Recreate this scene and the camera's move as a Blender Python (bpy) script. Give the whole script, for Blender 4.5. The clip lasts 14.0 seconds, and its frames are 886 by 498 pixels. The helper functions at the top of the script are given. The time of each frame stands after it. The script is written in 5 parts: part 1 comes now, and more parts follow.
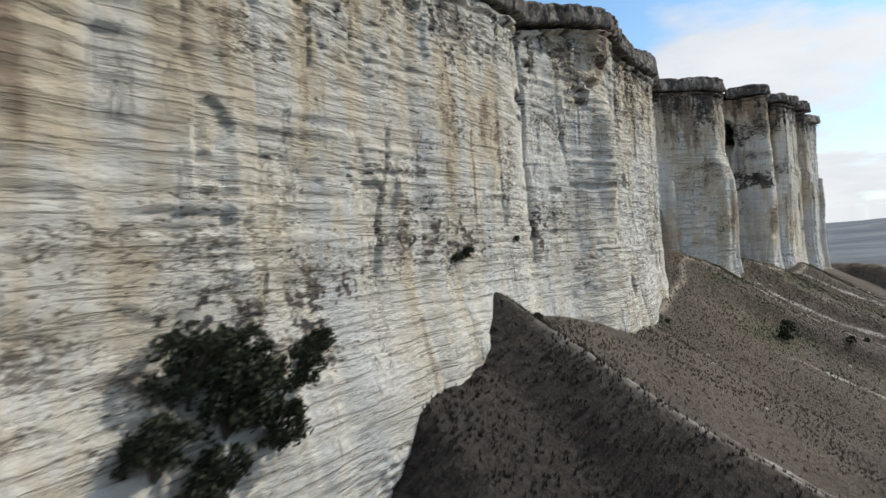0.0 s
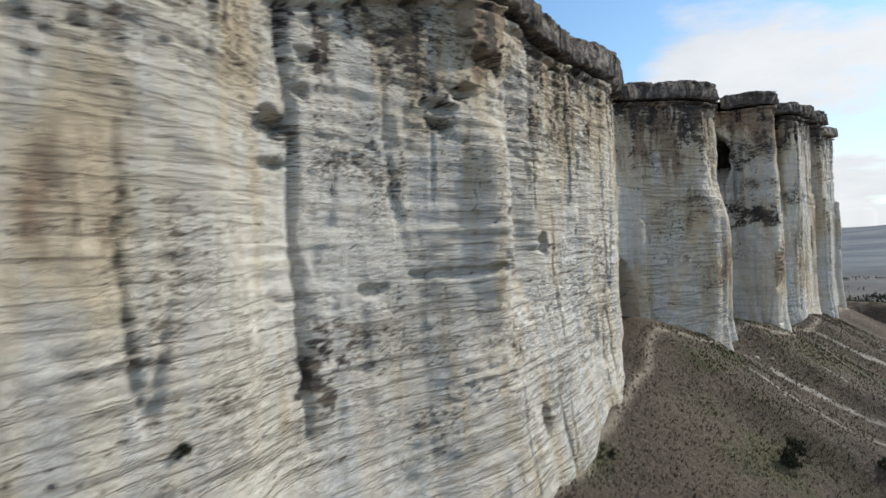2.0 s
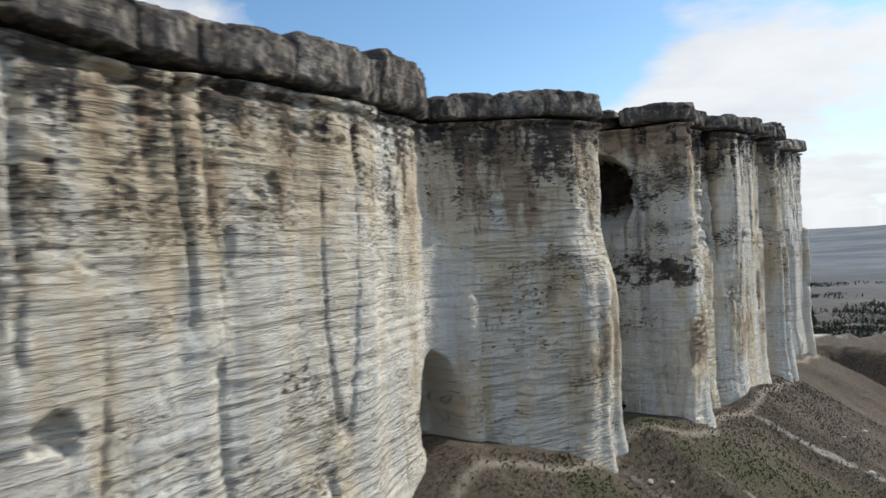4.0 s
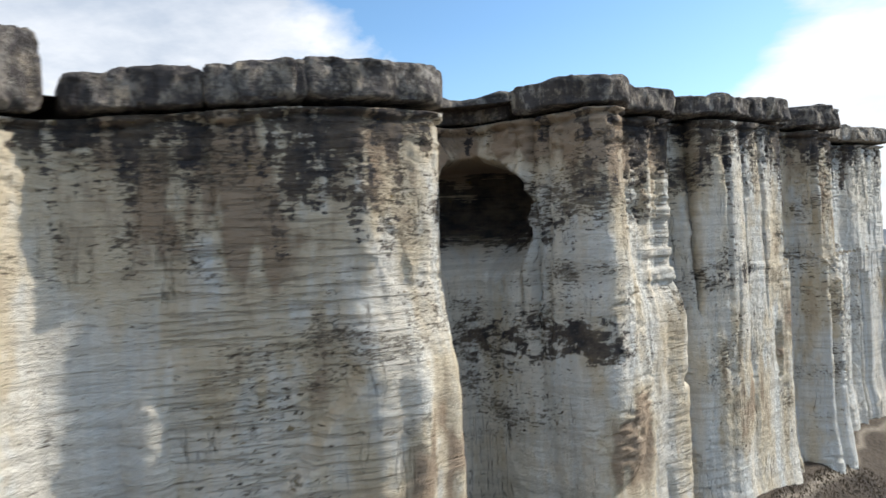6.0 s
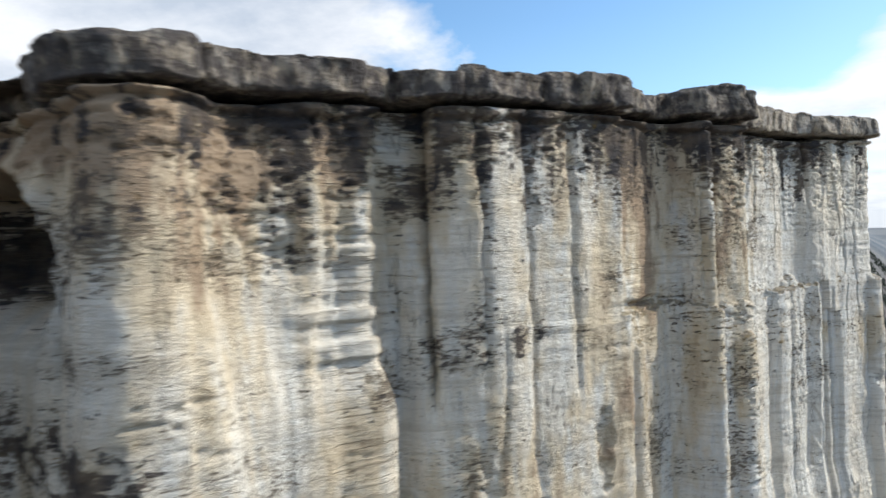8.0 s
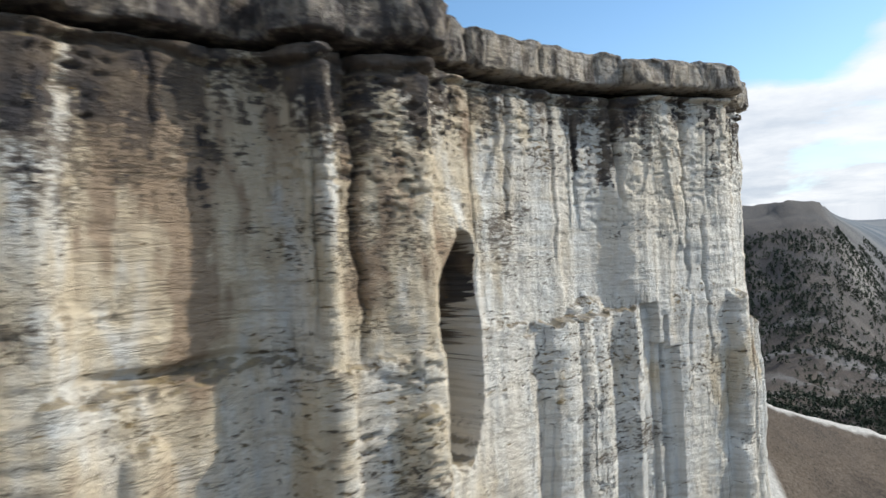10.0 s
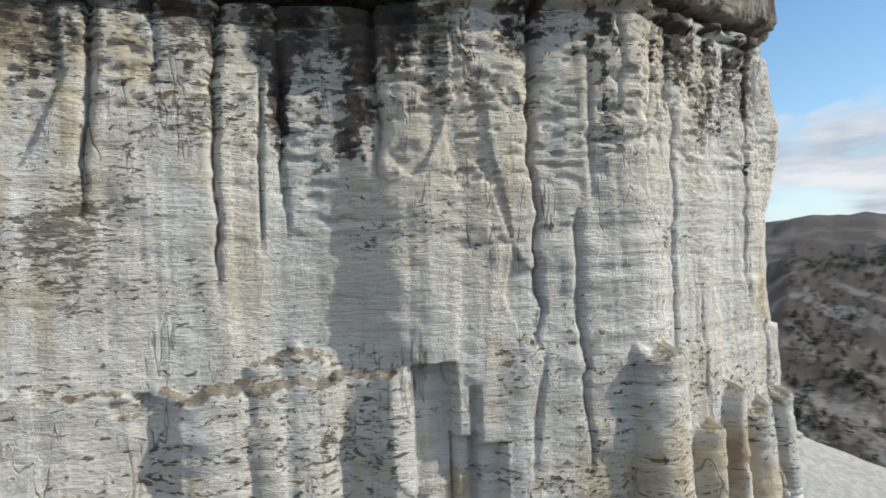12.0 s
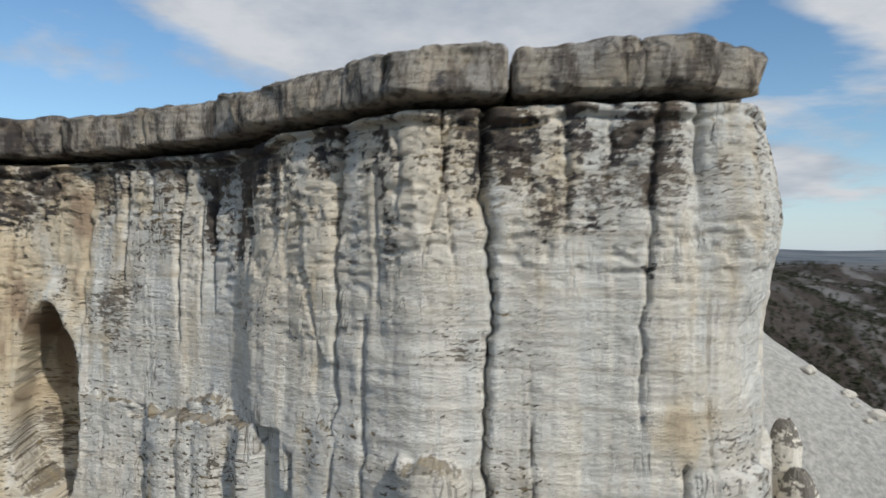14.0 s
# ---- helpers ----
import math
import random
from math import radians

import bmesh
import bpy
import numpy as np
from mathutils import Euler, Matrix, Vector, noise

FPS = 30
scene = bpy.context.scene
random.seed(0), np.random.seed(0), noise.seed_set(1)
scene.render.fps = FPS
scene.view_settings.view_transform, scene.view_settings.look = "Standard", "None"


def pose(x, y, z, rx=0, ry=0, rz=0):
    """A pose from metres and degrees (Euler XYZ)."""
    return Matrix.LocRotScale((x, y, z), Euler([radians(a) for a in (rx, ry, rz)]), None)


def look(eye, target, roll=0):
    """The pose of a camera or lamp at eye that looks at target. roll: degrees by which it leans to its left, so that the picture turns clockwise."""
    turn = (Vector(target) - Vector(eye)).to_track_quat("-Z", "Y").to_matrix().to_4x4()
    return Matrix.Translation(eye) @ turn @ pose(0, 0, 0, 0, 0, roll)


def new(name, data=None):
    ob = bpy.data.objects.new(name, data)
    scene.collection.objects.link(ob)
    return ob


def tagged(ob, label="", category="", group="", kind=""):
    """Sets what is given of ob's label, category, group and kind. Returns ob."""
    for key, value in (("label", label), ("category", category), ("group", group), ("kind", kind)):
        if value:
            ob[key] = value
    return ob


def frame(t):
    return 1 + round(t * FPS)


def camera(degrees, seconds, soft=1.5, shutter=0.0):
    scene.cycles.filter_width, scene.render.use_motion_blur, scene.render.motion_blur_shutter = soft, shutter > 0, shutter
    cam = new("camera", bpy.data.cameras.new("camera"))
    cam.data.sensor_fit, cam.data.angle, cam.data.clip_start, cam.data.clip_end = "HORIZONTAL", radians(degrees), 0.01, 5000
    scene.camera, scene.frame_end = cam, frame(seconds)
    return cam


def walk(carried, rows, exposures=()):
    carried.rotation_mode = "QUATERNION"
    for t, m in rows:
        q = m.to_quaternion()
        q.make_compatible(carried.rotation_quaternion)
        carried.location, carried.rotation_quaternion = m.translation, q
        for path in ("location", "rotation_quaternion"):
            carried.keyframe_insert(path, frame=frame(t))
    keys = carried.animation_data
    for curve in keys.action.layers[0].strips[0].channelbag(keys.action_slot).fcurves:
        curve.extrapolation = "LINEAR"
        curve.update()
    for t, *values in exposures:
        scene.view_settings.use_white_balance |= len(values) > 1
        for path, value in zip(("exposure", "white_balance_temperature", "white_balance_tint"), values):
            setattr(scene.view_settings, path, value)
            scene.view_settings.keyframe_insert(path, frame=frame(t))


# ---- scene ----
cam = camera(65.2, 14.0, shutter=0.42)
METRES, EYE, TILT, LEAN, TURN = 300.0, 20.0, 0.0, 3.5, 0.0
ROWS = [
    (0.0, 0.0, 0.0, 0.0, -0.0, 0.0, -0.0),
    (0.5, 0.0117, 0.0297, 0.0055, -0.09, -0.15, -0.0),
    (1.0, 0.0241, 0.0619, 0.0137, -0.16, -0.19, -0.05),
    (1.5, 0.0393, 0.0937, 0.0228, 0.11, -0.31, -0.74),
    (2.0, 0.0594, 0.1227, 0.0325, 0.48, -0.34, -1.16),
    (2.5, 0.0817, 0.1508, 0.0427, 0.62, -0.39, -1.14),
    (3.0, 0.1044, 0.1788, 0.0535, 0.67, -0.51, -1.21),
    (3.5, 0.127, 0.2061, 0.0627, 0.73, -0.5, -1.41),
    (4.0, 0.1501, 0.2338, 0.0648, 0.74, -0.5, -1.19),
    (6.5, 0.2636, 0.3711, 0.088, 13.0, -1.03, -1.35),
    (7.0, 0.2876, 0.3975, 0.0929, 15.7, -1.38, -1.74),
    (7.5, 0.3119, 0.4233, 0.0957, 15.74, -1.39, -1.87),
    (8.0, 0.3359, 0.4504, 0.0981, 15.63, -1.42, -1.49),
    (8.5, 0.3582, 0.4791, 0.0999, 15.58, -1.5, -1.03),
    (9.0, 0.3786, 0.509, 0.1013, 15.48, -1.57, -0.68),
    (11.5, 0.462, 0.6645, 0.1022, 26.05, -1.13, -0.27),
    (12.0, 0.4824, 0.6917, 0.1034, 36.17, -1.55, -0.74),
    (12.5, 0.5069, 0.7152, 0.1051, 48.51, -2.31, -1.21),
    (13.0, 0.5297, 0.7414, 0.1102, 59.8, -2.81, -1.33),
    (13.5, 0.5477, 0.771, 0.1188, 72.7, -3.37, -1.05),
    (14.0, 0.5602, 0.8032, 0.1284, 83.73, -3.66, -0.78),
]
walk(cam, [(t, pose(0, 0, EYE, TILT, LEAN, TURN) @ pose(METRES * x, METRES * y, METRES * z, 90 + pitch, roll, yaw)) for t, x, y, z, yaw, pitch, roll in ROWS],
     [(0.0, 0.05), (2.0, 0.06), (4.0, 0.1), (6.5, 0.48), (9.0, 0.36), (11.5, 0.17), (12.5, 0.04), (13.5, -0.15), (14.0, -0.27)])

# ---- world, sun ----
SUN_TO = Vector((0.870, 0.493, 0.0)).normalized()
SUN_ELEV = radians(35)
sun_dir = Vector((SUN_TO.x * math.cos(SUN_ELEV), SUN_TO.y * math.cos(SUN_ELEV), math.sin(SUN_ELEV)))
sun = new("sun", bpy.data.lights.new("sun", "SUN"))
sun.data.energy, sun.data.angle, sun.data.color = 3.65, radians(0.6), (1.0, 0.945, 0.845)
sun.matrix_world = look(sun_dir * 100, (0, 0, 0))


class Nodes:
    """Short hand for node trees."""

    def __init__(self, tree):
        self.tree = tree
        tree.nodes.clear()

    def add(self, kind, ins=(), **props):
        n = self.tree.nodes.new("ShaderNode" + kind)
        for k, v in props.items():
            setattr(n, k, v)
        for k, v in dict(ins).items():
            if isinstance(v, bpy.types.NodeSocket):
                self.tree.links.new(v, n.inputs[k])
            else:
                n.inputs[k].default_value = v
        return n

    def math(self, op, a, b=0.0, clamp=False):
        return self.add("Math", {0: a, 1: b}, operation=op, use_clamp=clamp).outputs[0]

    def ramp(self, fac, stops):
        n = self.add("ValToRGB", {"Fac": fac})
        e = n.color_ramp.elements
        while len(e) < len(stops):
            e.new(0.5)
        for el, (p, c) in zip(e, stops):
            el.position = p
            el.color = (c, c, c, 1) if isinstance(c, (int, float)) else (*c, 1)
        return n.outputs["Color"]

    def mix(self, fac, a, b, blend="MIX"):
        n = self.add("Mix", {0: fac}, data_type="RGBA", blend_type=blend)
        for i, v in ((6, a), (7, b)):
            if isinstance(v, bpy.types.NodeSocket):
                self.tree.links.new(v, n.inputs[i])
            else:
                n.inputs[i].default_value = (*v, 1) if len(v) == 3 else v
        return n.outputs[2]

    def noise(self, vec, scale, detail=4.0, rough=0.55, distort=0.0, out="Fac"):
        return self.add("TexNoise", {"Vector": vec, "Scale": scale, "Detail": detail, "Roughness": rough, "Distortion": distort}).outputs[out]

    def stretch(self, vec, s):
        return self.add("VectorMath", {0: vec, 1: s}, operation="MULTIPLY").outputs[0]


world = bpy.data.worlds.new("world")
scene.world = world
world.use_nodes = True
W = Nodes(world.node_tree)
sky = W.add("TexSky", sky_type="NISHITA", sun_disc=False, sun_elevation=SUN_ELEV, sun_rotation=math.atan2(SUN_TO.x, SUN_TO.y), altitude=300.0, air_density=1.0, dust_density=0.8, ozone_density=1.3)
ray = W.add("TexCoord").outputs["Generated"]
xyz = W.add("SeparateXYZ", {0: ray})
up = W.math("MAXIMUM", xyz.outputs[2], 0.02)
# clouds lie on a flat layer, so they crowd and flatten towards the horizon
flat = W.add("CombineXYZ", {0: W.math("DIVIDE", xyz.outputs[0], W.math("ADD", up, 0.16)), 1: W.math("DIVIDE", xyz.outputs[1], W.math("ADD", up, 0.16)), 2: 0.0}).outputs[0]
moved = W.add("VectorMath", {0: flat, 1: (5.3, 2.2, 0.0)}, operation="ADD").outputs[0]
puff = W.noise(moved, 0.75, 10.0, 0.57, 0.25)


def bank(bearing, elevation, inner, outer):
    """1 inside a round bank of cloud, given in degrees left of y and above the horizon, fading to 0."""
    b, e = radians(bearing), radians(elevation)
    near = W.add("VectorMath", {0: ray, 1: (-math.sin(b) * math.cos(e), math.cos(b) * math.cos(e), math.sin(e))}, operation="DOT_PRODUCT").outputs["Value"]
    return W.add("MapRange", {0: near, 1: math.cos(radians(outer)), 2: math.cos(radians(inner)), 3: 0.0, 4: 1.0}, interpolation_type="SMOOTHSTEP").outputs[0]


cover = W.math("ADD", puff, W.math("MULTIPLY", bank(38, 23, 8, 20), 0.26))
cover = W.math("ADD", cover, W.math("MULTIPLY", bank(80, 21, 8, 20), 0.16))
cover = W.math("ADD", cover, W.math("MULTIPLY", bank(-28, 5, 8, 16), 0.12))
cover = W.math("ADD", cover, W.math("MULTIPLY", bank(-8, 3, 6, 10), 0.12))
cover = W.math("ADD", cover, W.math("MULTIPLY", bank(-2, 8, 5, 11), 0.16))
cover = W.math("SUBTRACT", cover, W.math("MULTIPLY", bank(0, 22, 10, 19), 0.20))
cover = W.math("SUBTRACT", cover, W.math("MULTIPLY", bank(-28, 24, 6, 12), 0.12))
# thicker cloud overhead, out of view, added to whiten the fill light
cover = W.math("ADD", cover, W.ramp(xyz.outputs[2], [(0.4, 0.0), (0.65, 0.13)]))
body = W.ramp(cover, [(0.0, 0.0), (0.50, 0.0), (0.60, 1.0), (1.0, 1.0)])
haze = W.ramp(xyz.outputs[2], [(0.0, 1.0), (0.03, 0.8), (0.14, 0.12), (0.3, 0.0)])
shade = W.noise(moved, 1.5, 7.0, 0.6)
cloud = W.mix(W.ramp(shade, [(0.38, 0.0), (0.62, 1.0)]), (3.0, 3.4, 4.0), (5.1, 5.25, 5.5))
glow = bank(-60, 24, 8, 62)
cloud = W.mix(W.math("MULTIPLY", glow, 0.85), cloud, (6.0, 6.1, 6.2))
sky_col = W.mix(1.0, sky.outputs[0], (0.70, 0.89, 0.99), "MULTIPLY")
all_sky = W.mix(W.math("MULTIPLY", haze, 0.6), sky_col, (5.6, 6.3, 7.2))
all_sky = W.mix(W.math("MULTIPLY", body, 0.96), all_sky, cloud)
bg = W.add("Background", {"Color": all_sky, "Strength": 0.15})
W.add("OutputWorld", {"Surface": bg.outputs[0]})

# ---- materials ----
def material(name):
    m = bpy.data.materials.new(name)
    m.use_nodes = True
    n = Nodes(m.node_tree)
    return m, n


def finish(n, colour, rough, bump=None, strength=0.5, distance=0.1):
    ins = {"Base Color": colour, "Roughness": rough, "Specular IOR Level": 0.25}
    if bump is not None:
        ins["Normal"] = n.add("Bump", {"Height": bump, "Strength": strength, "Distance": distance}).outputs[0]
    p = n.add("BsdfPrincipled", ins)
    n.add("OutputMaterial", {"Surface": p.outputs[0]})


def limestone():
    """Pale bedded limestone: "wall" holds metres along the cliff and height; the other layers say where it is stained,
    painted with shade, bedded or pitted.
    """
    m, n = material("limestone")
    wall = n.add("UVMap", uv_map="wall").outputs[0]

    def at(name):
        return n.add("Attribute", attribute_name=name).outputs["Fac"]

    lichen_shade, rust, bedded, dashes = at("lichen_shade"), at("rust"), at("bedded"), at("dashes")
    pos = n.add("NewGeometry").outputs["Position"]
    broad = n.noise(pos, 0.07, 4.0, 0.55)
    col = n.mix(n.ramp(broad, [(0.38, 0.0), (0.62, 1.0)]), (0.70, 0.67, 0.61), (0.71, 0.645, 0.54))
    # cool grey and milky washes run down the face
    grey = n.noise(n.stretch(wall, (0.42, 0.03, 1.0)), 1.0, 5.0, 0.58)
    col = n.mix(n.ramp(grey, [(0.45, 0.0), (0.6, 0.75)]), col, (0.585, 0.60, 0.592))
    white = n.noise(n.stretch(wall, (0.9, 0.05, 1.0)), 1.1, 4.0, 0.55)
    col = n.mix(n.ramp(white, [(0.53, 0.0), (0.66, 0.6)]), col, (0.79, 0.765, 0.70))
    # thin drips of brown water stain
    drip = n.noise(n.stretch(wall, (1.7, 0.07, 1.0)), 1.0, 5.0, 0.62)
    col = n.mix(n.ramp(drip, [(0.58, 0.0), (0.72, 0.35)]), col, (0.46, 0.41, 0.345))
    # faint beds
    beds = n.noise(n.stretch(wall, (0.045, 1.3, 1.0)), 1.0, 6.0, 0.66)
    col = n.mix(n.ramp(beds, [(0.40, 0.5), (0.5, 0.0), (1.0, 0.0)]), col, (0.47, 0.43, 0.36))
    # rust and ochre
    ochre = n.math("ADD", rust, n.math("MULTIPLY", n.math("SUBTRACT", n.noise(n.stretch(wall, (0.9, 0.3, 1.0)), 1.6, 5.0, 0.65), 0.5), 0.6))
    col = n.mix(n.ramp(ochre, [(0.08, 0.0), (0.38, 0.75)]), col, (0.58, 0.475, 0.32))
    col = n.mix(n.ramp(ochre, [(0.42, 0.0), (0.70, 0.8)]), col, n.mix(n.noise(pos, 0.3, 4.0), (0.37, 0.25, 0.155), (0.23, 0.175, 0.14)))
    # rows of small hollows along the beds, their shade painted dark, thick in some patches and near the rim
    patch = n.math("ADD", n.noise(n.stretch(wall, (0.5, 1.0, 1.0)), 0.22, 3.0, 0.6), n.math("MULTIPLY", lichen_shade, 0.28))
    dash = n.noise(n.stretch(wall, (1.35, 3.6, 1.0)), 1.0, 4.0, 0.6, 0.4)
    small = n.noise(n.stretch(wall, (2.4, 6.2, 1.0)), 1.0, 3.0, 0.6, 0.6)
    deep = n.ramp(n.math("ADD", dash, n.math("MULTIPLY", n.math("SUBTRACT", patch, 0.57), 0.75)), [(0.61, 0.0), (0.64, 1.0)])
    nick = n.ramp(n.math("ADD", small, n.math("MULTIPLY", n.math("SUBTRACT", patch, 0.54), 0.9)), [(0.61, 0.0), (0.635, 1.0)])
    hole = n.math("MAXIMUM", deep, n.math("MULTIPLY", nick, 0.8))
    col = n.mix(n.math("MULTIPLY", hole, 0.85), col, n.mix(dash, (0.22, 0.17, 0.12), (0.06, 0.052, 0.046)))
    # rows of weathered dashes with ochre crust, on the rock below the benches
    up = n.add("SeparateXYZ", {0: wall}).outputs[1]
    wob = n.math("MULTIPLY", n.math("SUBTRACT", n.noise(wall, 0.55, 3.0), 0.5), 7.0)
    row = n.math("MULTIPLY", n.math("SINE", n.math("ADD", n.math("MULTIPLY", up, 9.5), wob)), 0.03)
    dots = n.math("ADD", n.noise(n.stretch(wall, (1.5, 2.9, 1.0)), 1.0, 4.0, 0.66, 0.5), row)
    mark = n.ramp(n.math("ADD", dots, n.math("MULTIPLY", dashes, 0.15)), [(0.655, 0.0), (0.69, 1.0)])
    crust = n.mix(n.ramp(n.noise(pos, 0.8, 4.0, 0.6), [(0.44, 0.0), (0.58, 1.0)]), (0.075, 0.062, 0.052), (0.25, 0.175, 0.075))
    col = n.mix(n.math("MULTIPLY", mark, 0.85), col, crust)
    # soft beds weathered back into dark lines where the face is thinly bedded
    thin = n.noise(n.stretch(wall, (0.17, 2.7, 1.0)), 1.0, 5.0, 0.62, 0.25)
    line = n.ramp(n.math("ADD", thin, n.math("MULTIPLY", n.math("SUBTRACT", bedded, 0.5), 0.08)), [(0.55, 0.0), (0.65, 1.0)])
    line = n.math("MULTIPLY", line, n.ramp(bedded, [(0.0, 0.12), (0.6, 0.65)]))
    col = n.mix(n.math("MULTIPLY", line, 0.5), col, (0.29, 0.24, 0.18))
    # dark lichen in crusts and long drips, and the painted shade of cave and niche
    fine = n.math("ADD", n.math("MULTIPLY", n.noise(n.stretch(wall, (1.0, 2.0, 1.0)), 1.5, 8.0, 0.72), 0.55), n.math("MULTIPLY", n.noise(n.stretch(wall, (1.8, 0.5, 1.0)), 1.0, 7.0, 0.7), 0.45))
    dark = n.math("ADD", lichen_shade, n.math("MULTIPLY", n.math("SUBTRACT", fine, 0.51), 3.0))
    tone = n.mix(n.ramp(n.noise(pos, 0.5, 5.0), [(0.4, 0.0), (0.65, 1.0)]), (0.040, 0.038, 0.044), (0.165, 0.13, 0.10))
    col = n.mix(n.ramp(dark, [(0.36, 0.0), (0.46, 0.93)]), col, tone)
    # moss specks
    moss = n.noise(pos, 0.9, 6.0, 0.7)
    col = n.mix(n.math("MULTIPLY", n.ramp(moss, [(0.64, 0.0), (0.70, 0.85)]), n.ramp(dark, [(0.05, 0.0), (0.25, 1.0)])), col, (0.24, 0.155, 0.04))
    # hair cracks
    crack = n.noise(n.stretch(wall, (0.36, 0.05, 1.0)), 1.0, 4.0, 0.6, 0.3)
    vein = n.ramp(n.math("ABSOLUTE", n.math("SUBTRACT", crack, 0.5)), [(0.0, 1.0), (0.006, 0.0)])
    vein = n.math("MULTIPLY", vein, n.ramp(n.noise(wall, 0.13, 2.0), [(0.52, 0.0), (0.58, 1.0)]))
    col = n.mix(n.math("MULTIPLY", vein, 0.7), col, (0.10, 0.088, 0.075))
    grain = n.noise(pos, 2.6, 7.0, 0.66)
    col = n.mix(n.ramp(grain, [(0.30, 0.3), (0.42, 0.0)]), col, n.mix(1.0, col, (0.70, 0.66, 0.60), "MULTIPLY"))
    rough = n.noise(n.stretch(pos, (1.0, 1.0, 1.5)), 7.0, 6.0, 0.68)
    col = n.mix(n.ramp(rough, [(0.30, 0.3), (0.42, 0.0)]), col, n.mix(1.0, col, (0.66, 0.62, 0.56), "MULTIPLY"))
    flute = n.math("MULTIPLY", n.noise(n.stretch(wall, (1.3, 0.09, 1.0)), 1.0, 3.0, 0.5), n.math("SUBTRACT", 0.5, n.math("MULTIPLY", bedded, 0.4)))
    lay = n.noise(n.stretch(wall, (0.20, 1.7, 1.0)), 1.0, 5.0, 0.6)
    scale = n.noise(n.stretch(wall, (1.7, 4.4, 1.0)), 1.0, 7.0, 0.7, 0.3)
    col = n.mix(n.ramp(scale, [(0.32, 0.5), (0.46, 0.0)]), col, n.mix(1.0, col, (0.60, 0.55, 0.48), "MULTIPLY"))
    # brown and ochre crusts on what lies open to the sky
    tread = n.add("SeparateXYZ", {0: n.add("NewGeometry").outputs["Normal"]}).outputs[2]
    tread = n.math("MULTIPLY", tread, n.ramp(dashes, [(0.0, 0.2), (0.25, 1.0)]))
    moss_on = n.math("ADD", tread, n.math("MULTIPLY", n.math("SUBTRACT", n.noise(pos, 1.9, 7.0, 0.75), 0.5), 2.2))
    col = n.mix(n.ramp(moss_on, [(0.42, 0.0), (0.62, 0.8)]), col, n.mix(n.ramp(moss, [(0.45, 0.0), (0.6, 1.0)]), (0.15, 0.13, 0.105), (0.25, 0.19, 0.10)))
    rel = n.math("ADD", n.math("ADD", n.math("MULTIPLY", grain, 0.28), n.math("MULTIPLY", rough, 0.2)), n.math("ADD", flute, n.math("ADD", n.math("MULTIPLY", lay, 0.3), n.math("MULTIPLY", scale, 0.55))))
    rel = n.math("SUBTRACT", rel, n.math("ADD", n.math("MULTIPLY", n.math("MAXIMUM", hole, n.math("MULTIPLY", mark, 0.7)), 0.9), n.math("ADD", n.math("MULTIPLY", vein, 0.3), n.math("MULTIPLY", line, 0.6))))
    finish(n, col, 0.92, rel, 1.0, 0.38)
    return m


def capstone():
    m, n = material("capstone")
    pos = n.add("NewGeometry").outputs["Position"]
    rnd = n.add("ObjectInfo").outputs["Random"]
    a = n.noise(pos, 0.35, 8.0, 0.68)
    col = n.mix(n.ramp(a, [(0.36, 0.0), (0.6, 1.0)]), (0.53, 0.455, 0.355), (0.40, 0.38, 0.35))
    b = n.noise(n.stretch(pos, (1.0, 1.0, 0.3)), 0.9, 9.0, 0.74)
    col = n.mix(n.ramp(b, [(0.48, 0.0), (0.58, 0.9)]), col, n.mix(a, (0.055, 0.052, 0.054), (0.17, 0.135, 0.105)))
    pale = n.noise(n.stretch(pos, (1.0, 1.0, 0.5)), 0.6, 6.0, 0.65)
    col = n.mix(n.ramp(pale, [(0.57, 0.0), (0.68, 0.75)]), col, (0.54, 0.46, 0.345))
    # lichen darkens what lies open to the sky
    up = n.add("SeparateXYZ", {0: n.add("NewGeometry").outputs["Normal"]}).outputs[2]
    crust = n.math("ADD", n.math("MULTIPLY", up, 0.5), n.math("MULTIPLY", n.math("SUBTRACT", n.noise(pos, 1.6, 8.0, 0.72), 0.5), 1.6))
    col = n.mix(n.ramp(crust, [(0.22, 0.0), (0.40, 0.8)]), col, (0.10, 0.093, 0.085))
    bed = n.noise(n.stretch(pos, (0.25, 0.25, 3.0)), 0.8, 6.0, 0.65)
    col = n.mix(n.ramp(bed, [(0.34, 0.45), (0.43, 0.0)]), col, (0.13, 0.115, 0.095))
    # older blocks wear a dark violet-grey crust
    crusted = n.add("Attribute", attribute_name="crusted").outputs["Fac"]
    old = n.math("ADD", n.noise(pos, 0.8, 8.0, 0.72), n.math("MULTIPLY", crusted, 0.13))
    col = n.mix(n.ramp(old, [(0.56, 0.0), (0.66, 0.85)]), col, (0.085, 0.078, 0.082))
    col = n.mix(n.math("MULTIPLY", n.math("ADD", n.math("MULTIPLY", rnd, 0.5), 0.3), n.math("ADD", n.math("MULTIPLY", crusted, 0.8), 0.2)), col, n.mix(1.0, col, (0.56, 0.53, 0.52), "MULTIPLY"))
    g = n.noise(pos, 3.0, 9.0, 0.72)
    finish(n, col, 0.95, n.math("ADD", n.math("MULTIPLY", g, 0.8), n.math("MULTIPLY", bed, 0.7)), 1.0, 0.45)
    return m


